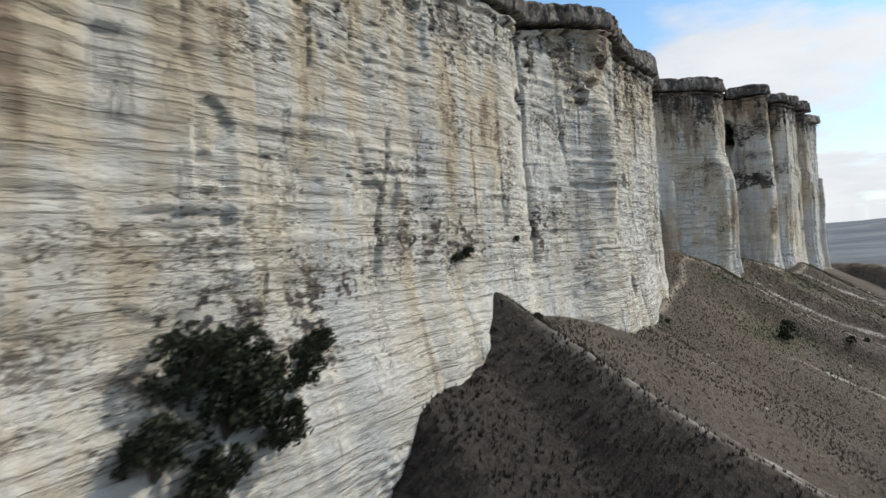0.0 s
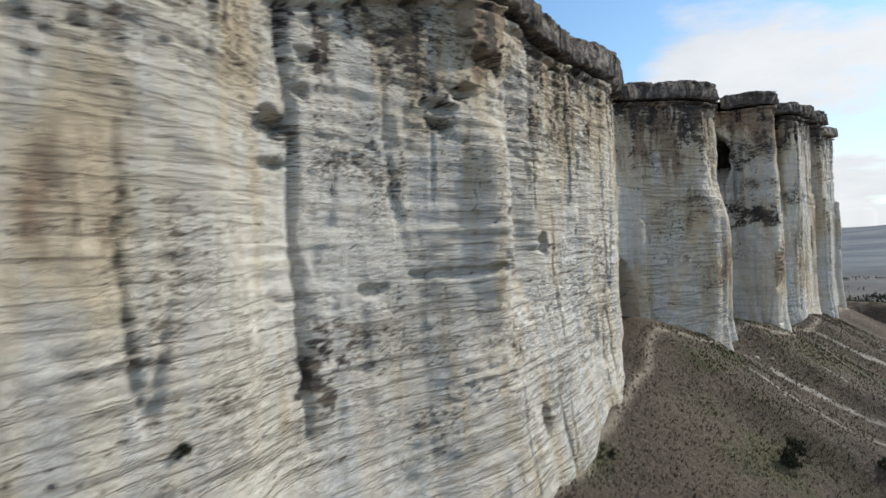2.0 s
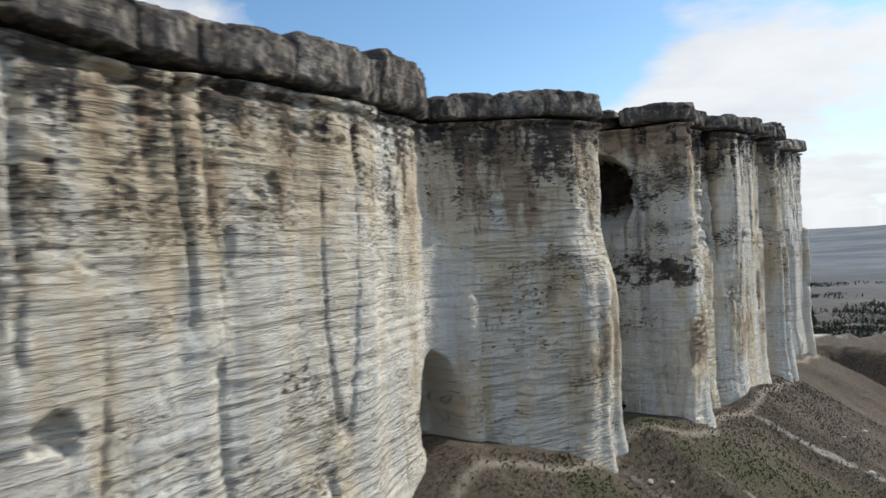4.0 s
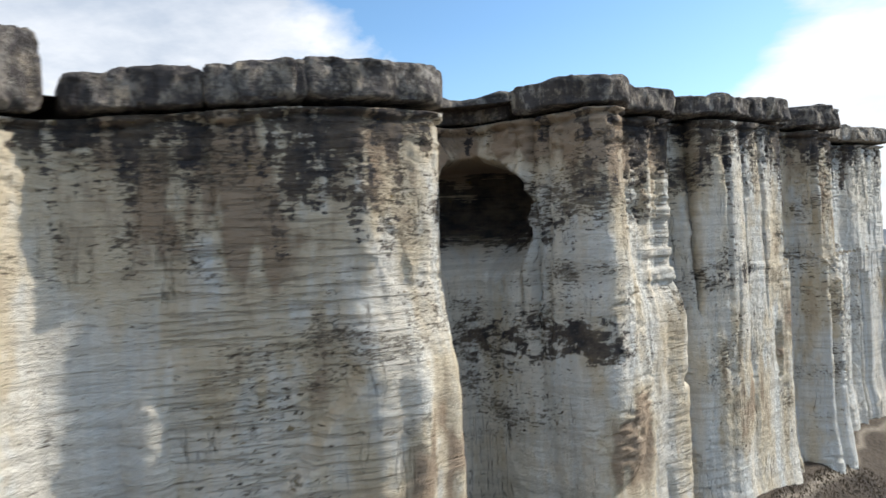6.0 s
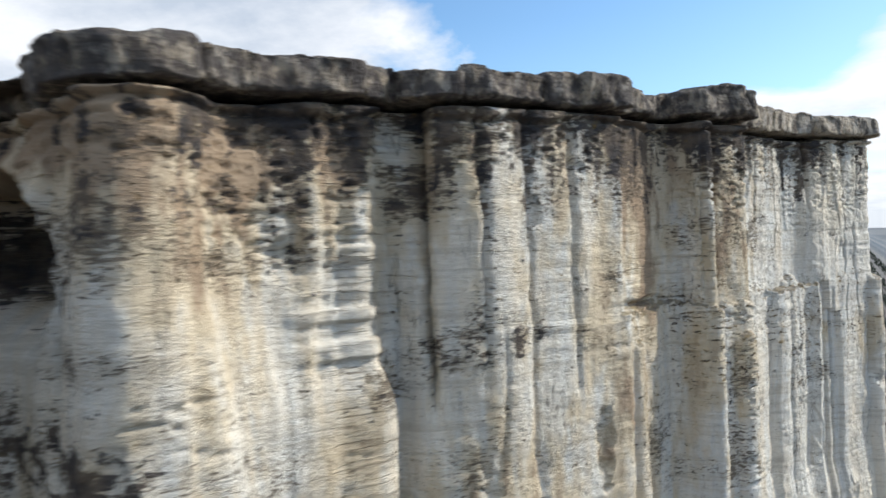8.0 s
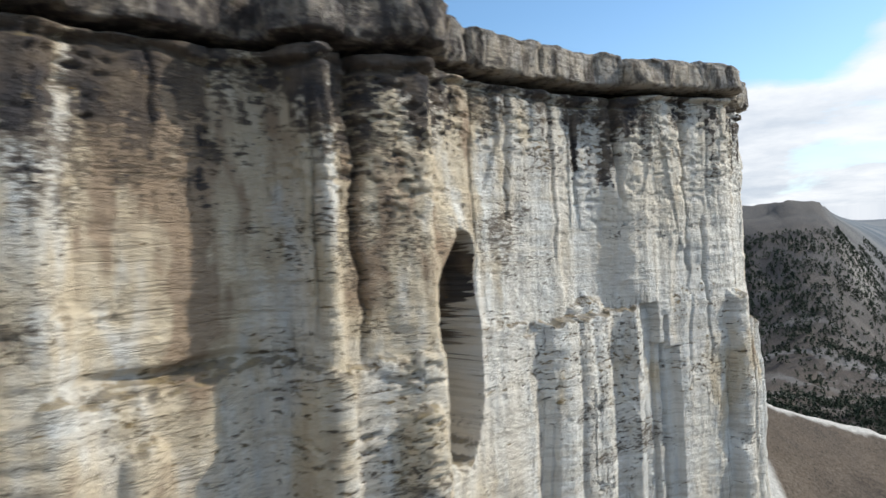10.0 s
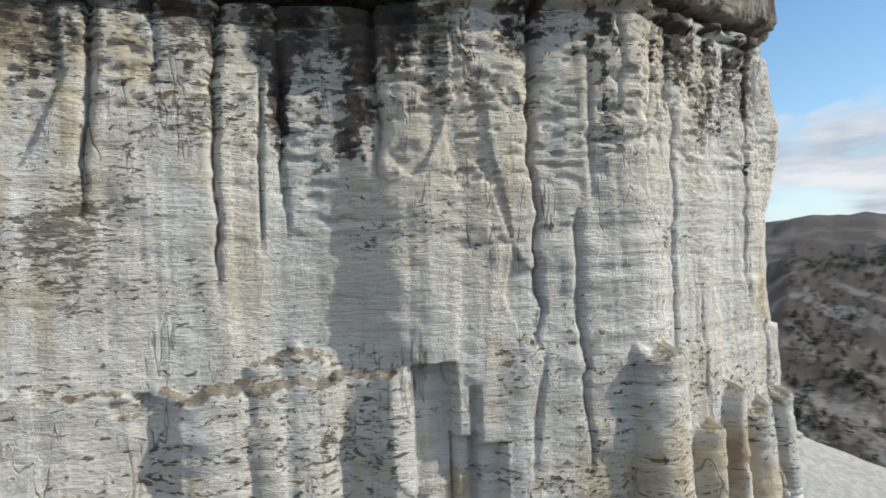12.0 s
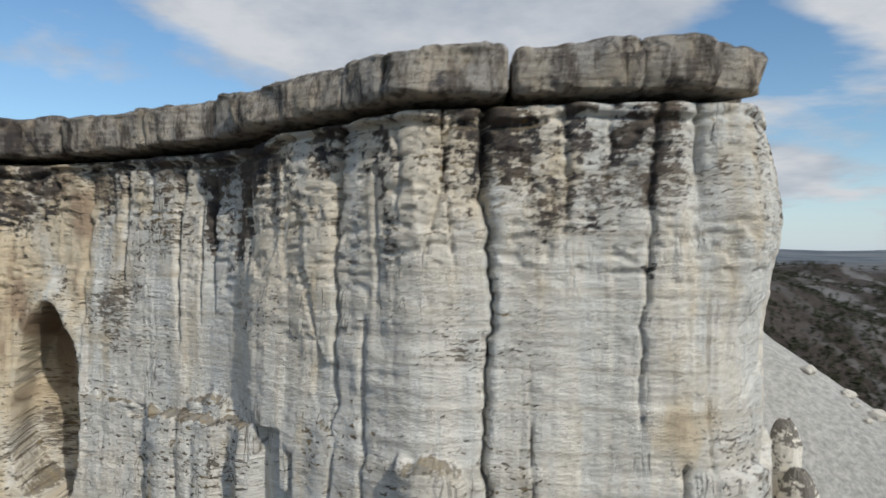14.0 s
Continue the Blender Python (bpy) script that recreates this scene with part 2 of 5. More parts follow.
def slope_ground():
    """Dry grass over brown earth; "stony", "path", "chalk" and "green" say where it is bare or damp."""
    m, n = material("slope_ground")
    geo = n.add("NewGeometry")
    pos = geo.outputs["Position"]

    def at(name):
        return n.add("Attribute", attribute_name=name).outputs["Fac"]

    big = n.noise(pos, 0.045, 6.0, 0.62)
    col = n.mix(n.ramp(big, [(0.36, 0.0), (0.62, 1.0)]), (0.052, 0.040, 0.033), (0.125, 0.098, 0.074))
    tuft = n.noise(pos, 1.3, 9.0, 0.78)
    col = n.mix(n.ramp(tuft, [(0.47, 0.0), (0.68, 0.7)]), col, (0.18, 0.152, 0.12))
    col = n.mix(n.ramp(n.noise(pos, 2.1, 7.0, 0.72), [(0.38, 0.85), (0.5, 0.0)]), col, (0.028, 0.022, 0.019))
    col = n.mix(n.math("MULTIPLY", at("green"), n.ramp(tuft, [(0.35, 0.9), (0.6, 0.4)])), col, (0.062, 0.075, 0.028))
    stone = n.noise(pos, 0.9, 8.0, 0.75)
    col = n.mix(n.ramp(n.math("ADD", at("stony"), n.math("MULTIPLY", n.math("SUBTRACT", stone, 0.5), 1.3)), [(0.3, 0.0), (0.75, 0.85)]), col, (0.42, 0.39, 0.35))
    col = n.mix(n.math("MULTIPLY", at("path"), 0.8), col, (0.36, 0.31, 0.25))
    # chalk badlands
    chalk = n.math("ADD", at("chalk"), n.math("MULTIPLY", n.math("SUBTRACT", n.noise(pos, 0.35, 8.0, 0.7), 0.5), 0.7))
    col = n.mix(n.ramp(chalk, [(0.3, 0.0), (0.7, 0.95)]), col, n.mix(n.ramp(tuft, [(0.4, 0.0), (0.6, 1.0)]), (0.36, 0.355, 0.34), (0.60, 0.59, 0.56)))
    # dark scrub cover, and the painted shade of the near gully
    col = n.mix(n.math("MULTIPLY", at("scrub_shade"), n.ramp(n.noise(pos, 0.2, 8.0, 0.7), [(0.3, 1.0), (0.62, 0.75)])), col, n.mix(n.ramp(tuft, [(0.42, 0.0), (0.62, 1.0)]), (0.020, 0.0175, 0.017), (0.068, 0.055, 0.047)))
    # rock where it is steep
    steep = n.add("SeparateXYZ", {0: geo.outputs["Normal"]}).outputs[2]
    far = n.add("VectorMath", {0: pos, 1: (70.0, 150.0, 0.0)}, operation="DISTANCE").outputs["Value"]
    rock = n.math("MULTIPLY", n.ramp(steep, [(0.42, 1.0), (0.6, 0.0)]), n.ramp(n.math("DIVIDE", far, 1000.0), [(0.3, 0.0), (0.4, 1.0)]))
    col = n.mix(rock, col, n.mix(n.noise(pos, 0.08, 6.0, 0.7), (0.16, 0.15, 0.14), (0.52, 0.48, 0.42)))
    bend = n.math("MULTIPLY", n.noise(n.stretch(pos, (1.0, 1.0, 0.0)), 0.011, 5.0, 0.6), 26.0)
    wave = n.math("SINE", n.math("ADD", n.math("DIVIDE", far, 6.5), bend))
    wave = n.math("ADD", wave, n.math("MULTIPLY", n.math("SUBTRACT", n.noise(pos, 0.05, 6.0, 0.7), 0.5), 2.4))
    belt = n.ramp(n.math("DIVIDE", far, 1000.0), [(0.25, 0.0), (0.36, 1.0), (0.58, 0.9), (0.78, 0.0)])
    ribbon = n.math("MULTIPLY", n.math("MULTIPLY", n.ramp(wave, [(0.25, 0.0), (0.8, 1.0)]), belt), n.ramp(n.noise(pos, 0.012, 3.0), [(0.40, 0.15), (0.55, 0.95)]))
    # distance haze painted into the colour: fields fade to blue-grey far out
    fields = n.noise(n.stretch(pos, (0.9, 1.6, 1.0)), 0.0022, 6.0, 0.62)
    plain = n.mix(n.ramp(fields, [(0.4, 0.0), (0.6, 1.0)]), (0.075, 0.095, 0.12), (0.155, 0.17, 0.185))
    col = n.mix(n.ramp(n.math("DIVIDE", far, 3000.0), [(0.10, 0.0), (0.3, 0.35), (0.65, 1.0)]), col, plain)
    col = n.mix(n.math("MULTIPLY", ribbon, 0.5), col, n.mix(tuft, (0.20, 0.21, 0.225), (0.36, 0.36, 0.36)))
    finish(n, col, 0.97, n.math("ADD", tuft, n.math("MULTIPLY", stone, 0.6)), 0.9, 0.5)
    return m


LIMESTONE, CAPSTONE, SLOPE = limestone(), capstone(), slope_ground()

# ---- numeric noise ----
def hash3(i, j, k, seed):
    h = (i * 374761393 + j * 668265263 + k * 2147483647 + seed * 974634777) & 0xFFFFFFFF
    h = ((h ^ (h >> 13)) * 1274126177) & 0xFFFFFFFF
    h = ((h ^ (h >> 15)) * 2246822519) & 0xFFFFFFFF
    return ((h ^ (h >> 16)) & 0xFFFFFF) / float(0xFFFFFF) * 2 - 1


def vnoise(x, y, seed=0):
    """Smooth value noise in -1..1."""
    x, y = np.broadcast_arrays(np.asarray(x, float), np.asarray(y, float))
    i, j = np.floor(x).astype(np.int64), np.floor(y).astype(np.int64)
    u, v = x - i, y - j
    u, v = u * u * (3 - 2 * u), v * v * (3 - 2 * v)
    a, b = hash3(i, j, 0, seed), hash3(i + 1, j, 0, seed)
    c, d = hash3(i, j + 1, 0, seed), hash3(i + 1, j + 1, 0, seed)
    return (a * (1 - u) + b * u) * (1 - v) + (c * (1 - u) + d * u) * v


def fbm(x, y, octaves=4, seed=0, gain=0.5):
    out, amp, total = 0.0, 1.0, 0.0
    for o in range(octaves):
        out = out + amp * vnoise(x * 2.0 ** o + 17.3 * o, y * 2.0 ** o - 9.1 * o, seed + o)
        total += amp
        amp *= gain
    return out / total


def smooth(a, b, x):
    t = np.clip((x - a) / (b - a), 0, 1)
    return t * t * (3 - 2 * t)


def bump(x, centre, half):
    t = np.clip(1 - ((x - centre) / half) ** 2, 0, 1)
    return t * t


# ---- plan of the cliff: (a, o) is metres along its general line and metres out from it ----
LINE, OUT = np.array([0.55, 0.835]), np.array([0.835, -0.55])
PLAN_NEAR = [(-260, 15), (-120, -8), (-40, -22), (0, -25.5), (30, -28), (44, -29), (53.5, -29.8), (62, -31), (68, -33.6), (76, -33), (83, -31.4), (90, -31.6),
             (97, -33.0), (109, -34.4), (123, -35.2), (132, -38.0), (136.5, -38.9)]
PLAN_MID = [(140.5, -40.6), (147, -38.3), (151, -36.0), (156, -33.6), (158.5, -32.0), (161.5, -31.6), (164.5, -31.6), (166.8, -32.8), (168, -35), (168.8, -37.5), (171.2, -38.9),
            (176.6, -38.3), (177.7, -33.8), (178.0, -28.8), (178.4, -26.5), (179.5, -25.4), (181.6, -25.0), (183.4, -25.6), (185.5, -27.2), (189, -27.7), (193, -27.0), (196.5, -27.1), (198.4, -28.0),
            (199.6, -25.8), (201.5, -24.6), (204, -23.6)]
PLAN_FAR = [(209, -23.4), (215.8, -22.7), (218.4, -22.4), (220.2, -24.0), (224, -24.7), (228, -25.4), (230.0, -25.4), (231.0, -22.4), (232.2, -22.3), (233.6, -23.1), (239, -21.6),
            (241, -23.6), (244, -25.0), (248.6, -25.5), (257, -26.2), (260.5, -26.0), (264, -24.5), (266, -24.1), (271.6, -23.5), (277, -22.5), (280.6, -24.6), (286, -26.6)]
PLAN_END = [(290.5, -27.8), (292.8, -30), (293.4, -34), (292, -45), (284, -70), (262, -130), (230, -230), (200, -330)]
PLAN_AO = np.array(PLAN_NEAR + PLAN_MID + PLAN_FAR + PLAN_END, float)
PLAN = PLAN_AO[:, :1] * LINE + PLAN_AO[:, 1:] * OUT


def spline(points, per=24):
    p = np.vstack([2 * points[0] - points[1], points, 2 * points[-1] - points[-2]])
    out = []
    for i in range(1, len(p) - 2):
        t = np.linspace(0, 1, per, endpoint=False)[:, None]
        span = np.hypot(*(p[i + 1] - p[i]))
        m0, m1 = p[i + 1] - p[i - 1], p[i + 2] - p[i]
        m0, m1 = m0 / np.hypot(*m0) * span * 0.8, m1 / np.hypot(*m1) * span * 0.8
        out.append((2 * t ** 3 - 3 * t ** 2 + 1) * p[i] + (t ** 3 - 2 * t ** 2 + t) * m0 + (3 * t ** 2 - 2 * t ** 3) * p[i + 1] + (t ** 3 - t ** 2) * m1)
    return np.vstack([np.vstack(out), points[-1:]])


CURVE = spline(PLAN)
CURVE_S = np.concatenate([[0], np.cumsum(np.hypot(*np.diff(CURVE, axis=0).T))])
CURVE_A = CURVE @ LINE
LENGTH = CURVE_S[-1]


def place(s):
    """Plan place at s metres along the cliff's winding foot."""
    return np.stack([np.interp(s, CURVE_S, CURVE[:, 0]), np.interp(s, CURVE_S, CURVE[:, 1])], -1)


def a_of(s):
    return np.interp(s, CURVE_S, CURVE_A)


def outward(s, reach=1.2):
    d = place(np.asarray(s) + reach) - place(np.asarray(s) - reach)
    d /= np.maximum(np.hypot(d[..., 0], d[..., 1]), 1e-6)[..., None]
    return np.stack([d[..., 1], -d[..., 0]], -1)


def along(a, o=None):
    """Metres along the foot of the point of the plan nearest to (a, o)."""
    if o is None:
        o = np.interp(a, PLAN_AO[:-8, 0], PLAN_AO[:-8, 1])
    x, y = a * LINE + o * OUT
    return float(CURVE_S[np.argmin(np.hypot(CURVE[:, 0] - x, CURVE[:, 1] - y))])


# top of the wall under the capstones, and the ground's height at its foot, by a
TOP_A = [-120, 0, 60, 75, 92, 105, 117, 141, 155, 165, 178, 195, 211, 230, 251, 271, 286, 300]
TOP_Z = [32, 37, 42.3, 45.3, 47.8, 47.2, 47.9, 49.0, 50.5, 51.0, 51.8, 52.9, 53.4, 54.5, 55.0, 55.6, 56.2, 56.2]
FOOT_A = [-100, 0, 15, 30, 37, 47, 53.5, 62, 74, 90, 105, 115, 131, 141, 148, 161, 170, 180, 199, 206, 222, 238, 260, 285, 300]
FOOT_Z = [-12, -10, -6, 3.5, 10.5, 11.5, 16.0, 13.0, 11.5, 9.0, 8.0, 9.5, 12.5, 17.0, 15.0, 11.0, 13.8, 11.5, 9.2, 11.0, 9.5, 7.5, 7, 6, 6]


def top(s):
    return np.interp(a_of(s), TOP_A, TOP_Z) + 0.25 * vnoise(np.asarray(s) / 7.0, 3.3, 5)


# ---- ground ----
WALL_A = np.arange(-260, 300, 2.0)
WALL_O = np.interp(WALL_A, PLAN_AO[:-7, 0], PLAN_AO[:-7, 1])
WALL_O = np.max([np.roll(WALL_O, k) for k in range(-3, 4)], axis=0)
WALL_O = np.convolve(np.pad(WALL_O, 3, mode="edge"), np.ones(7) / 7, "valid")


END_O = [-1000, -330, -130, -70, -45, 4000]
END_A = [-20, 200, 262, 284, 291, 291]


def spur_line(a, o):
    """Metres along the crest of the spur beyond the far corner, and metres to its near side."""
    return ((a - 294) * 2.04 + (o + 80)) / 2.272, (2.04 * (o + 80) - (a - 294)) / 2.272


def ground_z(x, y):
    a, o = 0.55 * x + 0.835 * y, 0.835 * x - 0.55 * y
    wob = a + 2.5 * vnoise(o / 14.0, a / 40.0, 20)
    ow = np.interp(a, WALL_A, WALL_O)
    qo = np.maximum(o - ow, 0)
    qa = np.maximum(a - np.interp(o, END_O, END_A), 0)
    d = np.hypot(qa, qo)
    foot = np.interp(wob, FOOT_A, FOOT_Z)
    fade = np.exp(-d / 90)
    z = foot * fade + 9 * (1 - fade) - 70 * (1 - np.exp(-0.62 * d / 70))
    z = z - 4.0 * smooth(0.5, 13, 53.5 - wob) * smooth(2, 14, d) * np.exp(-d / 160)
    rid = vnoise(wob / 9.0, o / 70.0, 22) * 0.7 + vnoise(wob / 4.0, o / 40.0, 23) * 0.35
    z = z + rid * np.minimum(d / 12, 1) * np.exp(-d / 160)
    z = z + fbm(x / 4, y / 4, 3, 33) * 0.25 * np.exp(-d / 120)
    # pale spur that runs out from under the far corner
    q, side = spur_line(a, o)
    w = np.clip(q / 2.272 - 40 + 0.4 * vnoise(q / 18.0, 0.5, 24), -46, 36)
    high = -1.3 - 0.608 * w + 0.00774 * w * w
    across = np.sqrt(side ** 2 + 36) - 6
    spur = high - 0.52 * across + 0.7 * fbm(x / 6, y / 6, 4, 25)
    spur = spur - 2.5 * np.maximum(np.interp(o, END_O, END_A) + 1 - a, 0)
    z = np.maximum(z, spur) + 0.8 * np.exp(-((z - spur) / 2.5) ** 2)
    # gullied badlands in the valley
    val = smooth(50, 150, d)
    gx_, gy_ = x + 14 * vnoise(x / 40, y / 40, 34), y + 14 * vnoise(x / 40, y / 40, 36)
    gully = 1 - np.abs(fbm(gx_ / 60, gy_ / 60, 5, 35))
    fine = 1 - np.abs(fbm(gx_ / 26, gy_ / 26, 4, 42))
    z = z + val * (19 * (gully - 0.75) + 6 * (fine - 0.75) + 7 * fbm(x / 140, y / 140, 3, 31)) * np.exp(-d / 1500)
    # table land across the valley, with a low cliff along its edge
    bear = np.degrees(np.arctan2(-(x - 100), y - 200))
    r = np.hypot(x - 100, y - 200)
    edge = 640 + 70 * fbm(bear / 14.0, 1.0, 4, 41) + 190 * smooth(4, -12, bear) - 220 * smooth(12, 50, bear)
    side = smooth(-20.5, -14.0, bear) * smooth(100, 72, bear)
    up = smooth(-430, 0, r - edge)
    rise = 110 + 2 * smooth(0, -11, bear) - 38 * smooth(14, 48, bear)
    rise = rise + 9 * (1 - np.abs(vnoise(bear / 3.0, r / 300.0, 43))) * np.sin(np.pi * up) + 14 * fbm(x / 45, y / 45, 4, 49) * np.sin(np.pi * up)
    z = z + side * up ** 1.5 * rise + 15 * smooth(0, 14, r - edge) * smooth(-14.9, -14.3, bear) * smooth(60, 30, bear)
    flat = 43 + 2 * fbm(x / 80, y / 80, 3, 46)
    z = np.where((bear > 12) & (bear < 110) & (r > 170) & (d > 3), np.minimum(z, flat), z)
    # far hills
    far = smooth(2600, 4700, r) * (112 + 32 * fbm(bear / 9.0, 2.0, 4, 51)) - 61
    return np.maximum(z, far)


def soils(x, y):
    """Bare stony strips, damp green spots and trodden lines on the ground, each 0 to 1."""
    a, o = 0.55 * x + 0.835 * y, 0.835 * x - 0.55 * y
    wob = a + 2.5 * vnoise(o / 14.0, a / 40.0, 20)
    ow = np.interp(a, WALL_A, WALL_O)
    d = o - ow
    stony = np.zeros_like(a)
    for ra, start, half, lean in ((54.5, 0, 2.3, 0.05), (66, 16, 0.9, 0.1), (161.5, 2, 0.8, 0.2), (170, 8, 0.6, 0.25), (176, 10, 0.5, 0.2), (199.5, 1, 0.9, 0.25), (120, 20, 0.8, 0.1), (150, 6, 0.7, 0.15)):
        c = ra + lean * d
        stony = np.maximum(stony, np.exp(-((wob - c) / half) ** 2) * smooth(start - 4, start + 6, d) * smooth(120, 50, d))
    stony = stony * (0.75 + 0.6 * fbm(x / 2.2, y / 2.2, 3, 37))
    # a path along the foot, and one that cuts across the near gully
    foot = 1.8 + 0.8 * vnoise(a / 6.0, 0.0, 38)
    path = np.exp(-((d - foot) / 0.45) ** 2) * smooth(88, 95, a) * smooth(300, 292, a)
    cut = np.exp(-((o + 20 - 0.5 * (53 - a) - 1.2 * vnoise(a / 5.0, 1.0, 39)) / 0.5) ** 2) * smooth(55, 50, a) * smooth(5, 15, a)
    path = np.maximum(path, cut * 0.8)
    # chalk: the spur below the far corner, and streaks in the badlands
    q, side = spur_line(a, o)
    chalk = np.where(side > 0, smooth(7 + 50 * smooth(55, 25, q), 2 + 38 * smooth(55, 25, q), side), smooth(-16, -8, side)) * smooth(-30, -10, q) * smooth(150, 90, q) * (a > 285)
    val = smooth(60, 150, np.hypot(np.maximum(d, 0), np.maximum(a - np.interp(o, END_O, END_A), 0)))
    gx_, gy_ = x + 14 * vnoise(x / 40, y / 40, 34), y + 14 * vnoise(x / 40, y / 40, 36)
    gully = 1 - np.abs(fbm(gx_ / 60, gy_ / 60, 5, 35))
    r = np.hypot(x - 100, y - 200)
    fine = 1 - np.abs(fbm(gx_ / 26, gy_ / 26, 4, 42))
    streak = val * smooth(0.74, 0.95, 0.6 * gully + 0.4 * fine) * smooth(700, 330, r) * smooth(-0.3, 0.3, fbm(x / 90, y / 90, 3, 44) + 0.2)
    bear0 = np.degrees(np.arctan2(-(x - 100), y - 200))
    wave = np.sin(r / 7.0 + 6.0 * fbm(x / 110, y / 110, 3, 48)) + 0.5 * fbm(x / 20, y / 20, 3, 119)
    ribbon = (val * smooth(0.25, 0.75, wave) * smooth(640, 420, r) * smooth(-0.7, 0.0, fbm(x / 70, y / 70, 2, 118))) * (bear0 < 14) * smooth(320, 400, r) * 0.5
    chalk = np.maximum(chalk, streak * 0.5)
    bear = np.degrees(np.arctan2(-(x - 100), y - 200))
    scrub_shade = smooth(9, 22, bear) * smooth(110, 90, bear) * smooth(-8, -18, side) * smooth(900, 600, r)
    scrub_shade = np.maximum(scrub_shade, val * 0.75 * smooth(-26, -16, bear) * smooth(-0.1, 0.25, fbm(x / 70, y / 40, 4, 47)) * (r < 900)) * smooth(60, 120, r)
    scrub_shade = np.maximum(scrub_shade, (0.1 + 0.6 * smooth(0, 12, bear) + 0.3 * smooth(-24, -18, bear) * smooth(-4, -10, bear) + 0.45 * smooth(0.05, 0.3, fbm(x / 60, y / 35, 4, 108))) * smooth(260, 420, r) * smooth(1200, 800, r) * smooth(-30, -22, bear))
    chalk = np.maximum(chalk * (1 - 0.8 * scrub_shade), 0.85 * ribbon)
    scrub_shade = scrub_shade * (1 - ribbon)
    # dark earth of the near gully, painted darker still for the ridge's shaded side
    scrub_shade = np.maximum(scrub_shade, 1.0 * smooth(56, 51, wob) * smooth(-20, 5, a) * smooth(70, 40, d))
    green = np.zeros_like(a)
    for ca, cd, ra, rd in ((170, 2, 7, 6), (178, 9, 8, 8), (152, 5, 8, 5), (140, 10, 5, 8), (56, 1, 4, 3), (106, 2, 6, 2), (128, 20, 9, 12), (190, 16, 9, 14)):
        green = np.maximum(green, np.exp(-((a - ca) / ra) ** 2 - ((d - cd) / rd) ** 2))
    green = green * smooth(-0.4, 0.4, fbm(x / 5, y / 5, 3, 45) + 0.1)
    return np.clip(stony, 0, 1), np.clip(path, 0, 1), np.clip(chalk, 0, 1), np.clip(green, 0, 1), np.clip(scrub_shade, 0, 1)


def grid_mesh(name, verts, cols, rows, material, uvs=(), values=(), flip=False):
    i = np.arange((cols - 1) * (rows - 1))
    c, r = i % (cols - 1), i // (cols - 1)
    a = r * cols + c
    quads = np.stack([a, a + 1, a + cols + 1, a + cols], -1)
    if flip:
        quads = quads[:, ::-1]
    me = bpy.data.meshes.new(name)
    me.vertices.add(len(verts))
    me.vertices.foreach_set("co", np.ascontiguousarray(verts, dtype=np.float32).ravel())
    me.loops.add(quads.size)
    me.loops.foreach_set("vertex_index", np.ascontiguousarray(quads, dtype=np.int32).ravel())
    me.polygons.add(len(quads))
    me.polygons.foreach_set("loop_start", np.arange(0, quads.size, 4, dtype=np.int32))
    me.update(calc_edges=True)
    for layer, coords in uvs:
        uv = me.uv_layers.new(name=layer)
        uv.data.foreach_set("uv", np.ascontiguousarray(coords[quads.ravel()], dtype=np.float32).ravel())
    for layer, value in values:
        at = me.attributes.new(layer, "FLOAT", "POINT")
        at.data.foreach_set("value", np.ascontiguousarray(value, dtype=np.float32).ravel())
    me.polygons.foreach_set("use_smooth", np.ones(len(quads), dtype=bool))
    me.materials.append(material)
    return me


def spaced(lo, hi, fine, grow, reach):
    """Even steps of fine between lo and hi, then growing ones out to reach on both sides."""
    mid = np.arange(lo, hi + fine, fine)
    step, out, at = fine, [], 0.0
    while at < reach:
        step *= grow
        at += step
        out.append(at)
    out = np.array(out)
    return np.concatenate([lo - out[::-1], mid, mid[-1] + out])


gx, gy = spaced(-10, 125, 0.6, 1.042, 4900), spaced(0, 225, 0.6, 1.042, 4900)
GX, GY = np.meshgrid(gx, gy)
soil = soils(GX, GY)
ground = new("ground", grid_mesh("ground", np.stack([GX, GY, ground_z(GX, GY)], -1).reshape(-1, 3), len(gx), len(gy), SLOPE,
                                 values=tuple(zip(("stony", "path", "chalk", "green", "scrub_shade"), soil))))
tagged(ground, "dry brown grassy talus slope running down to a wide plain", "ground", kind="structure")


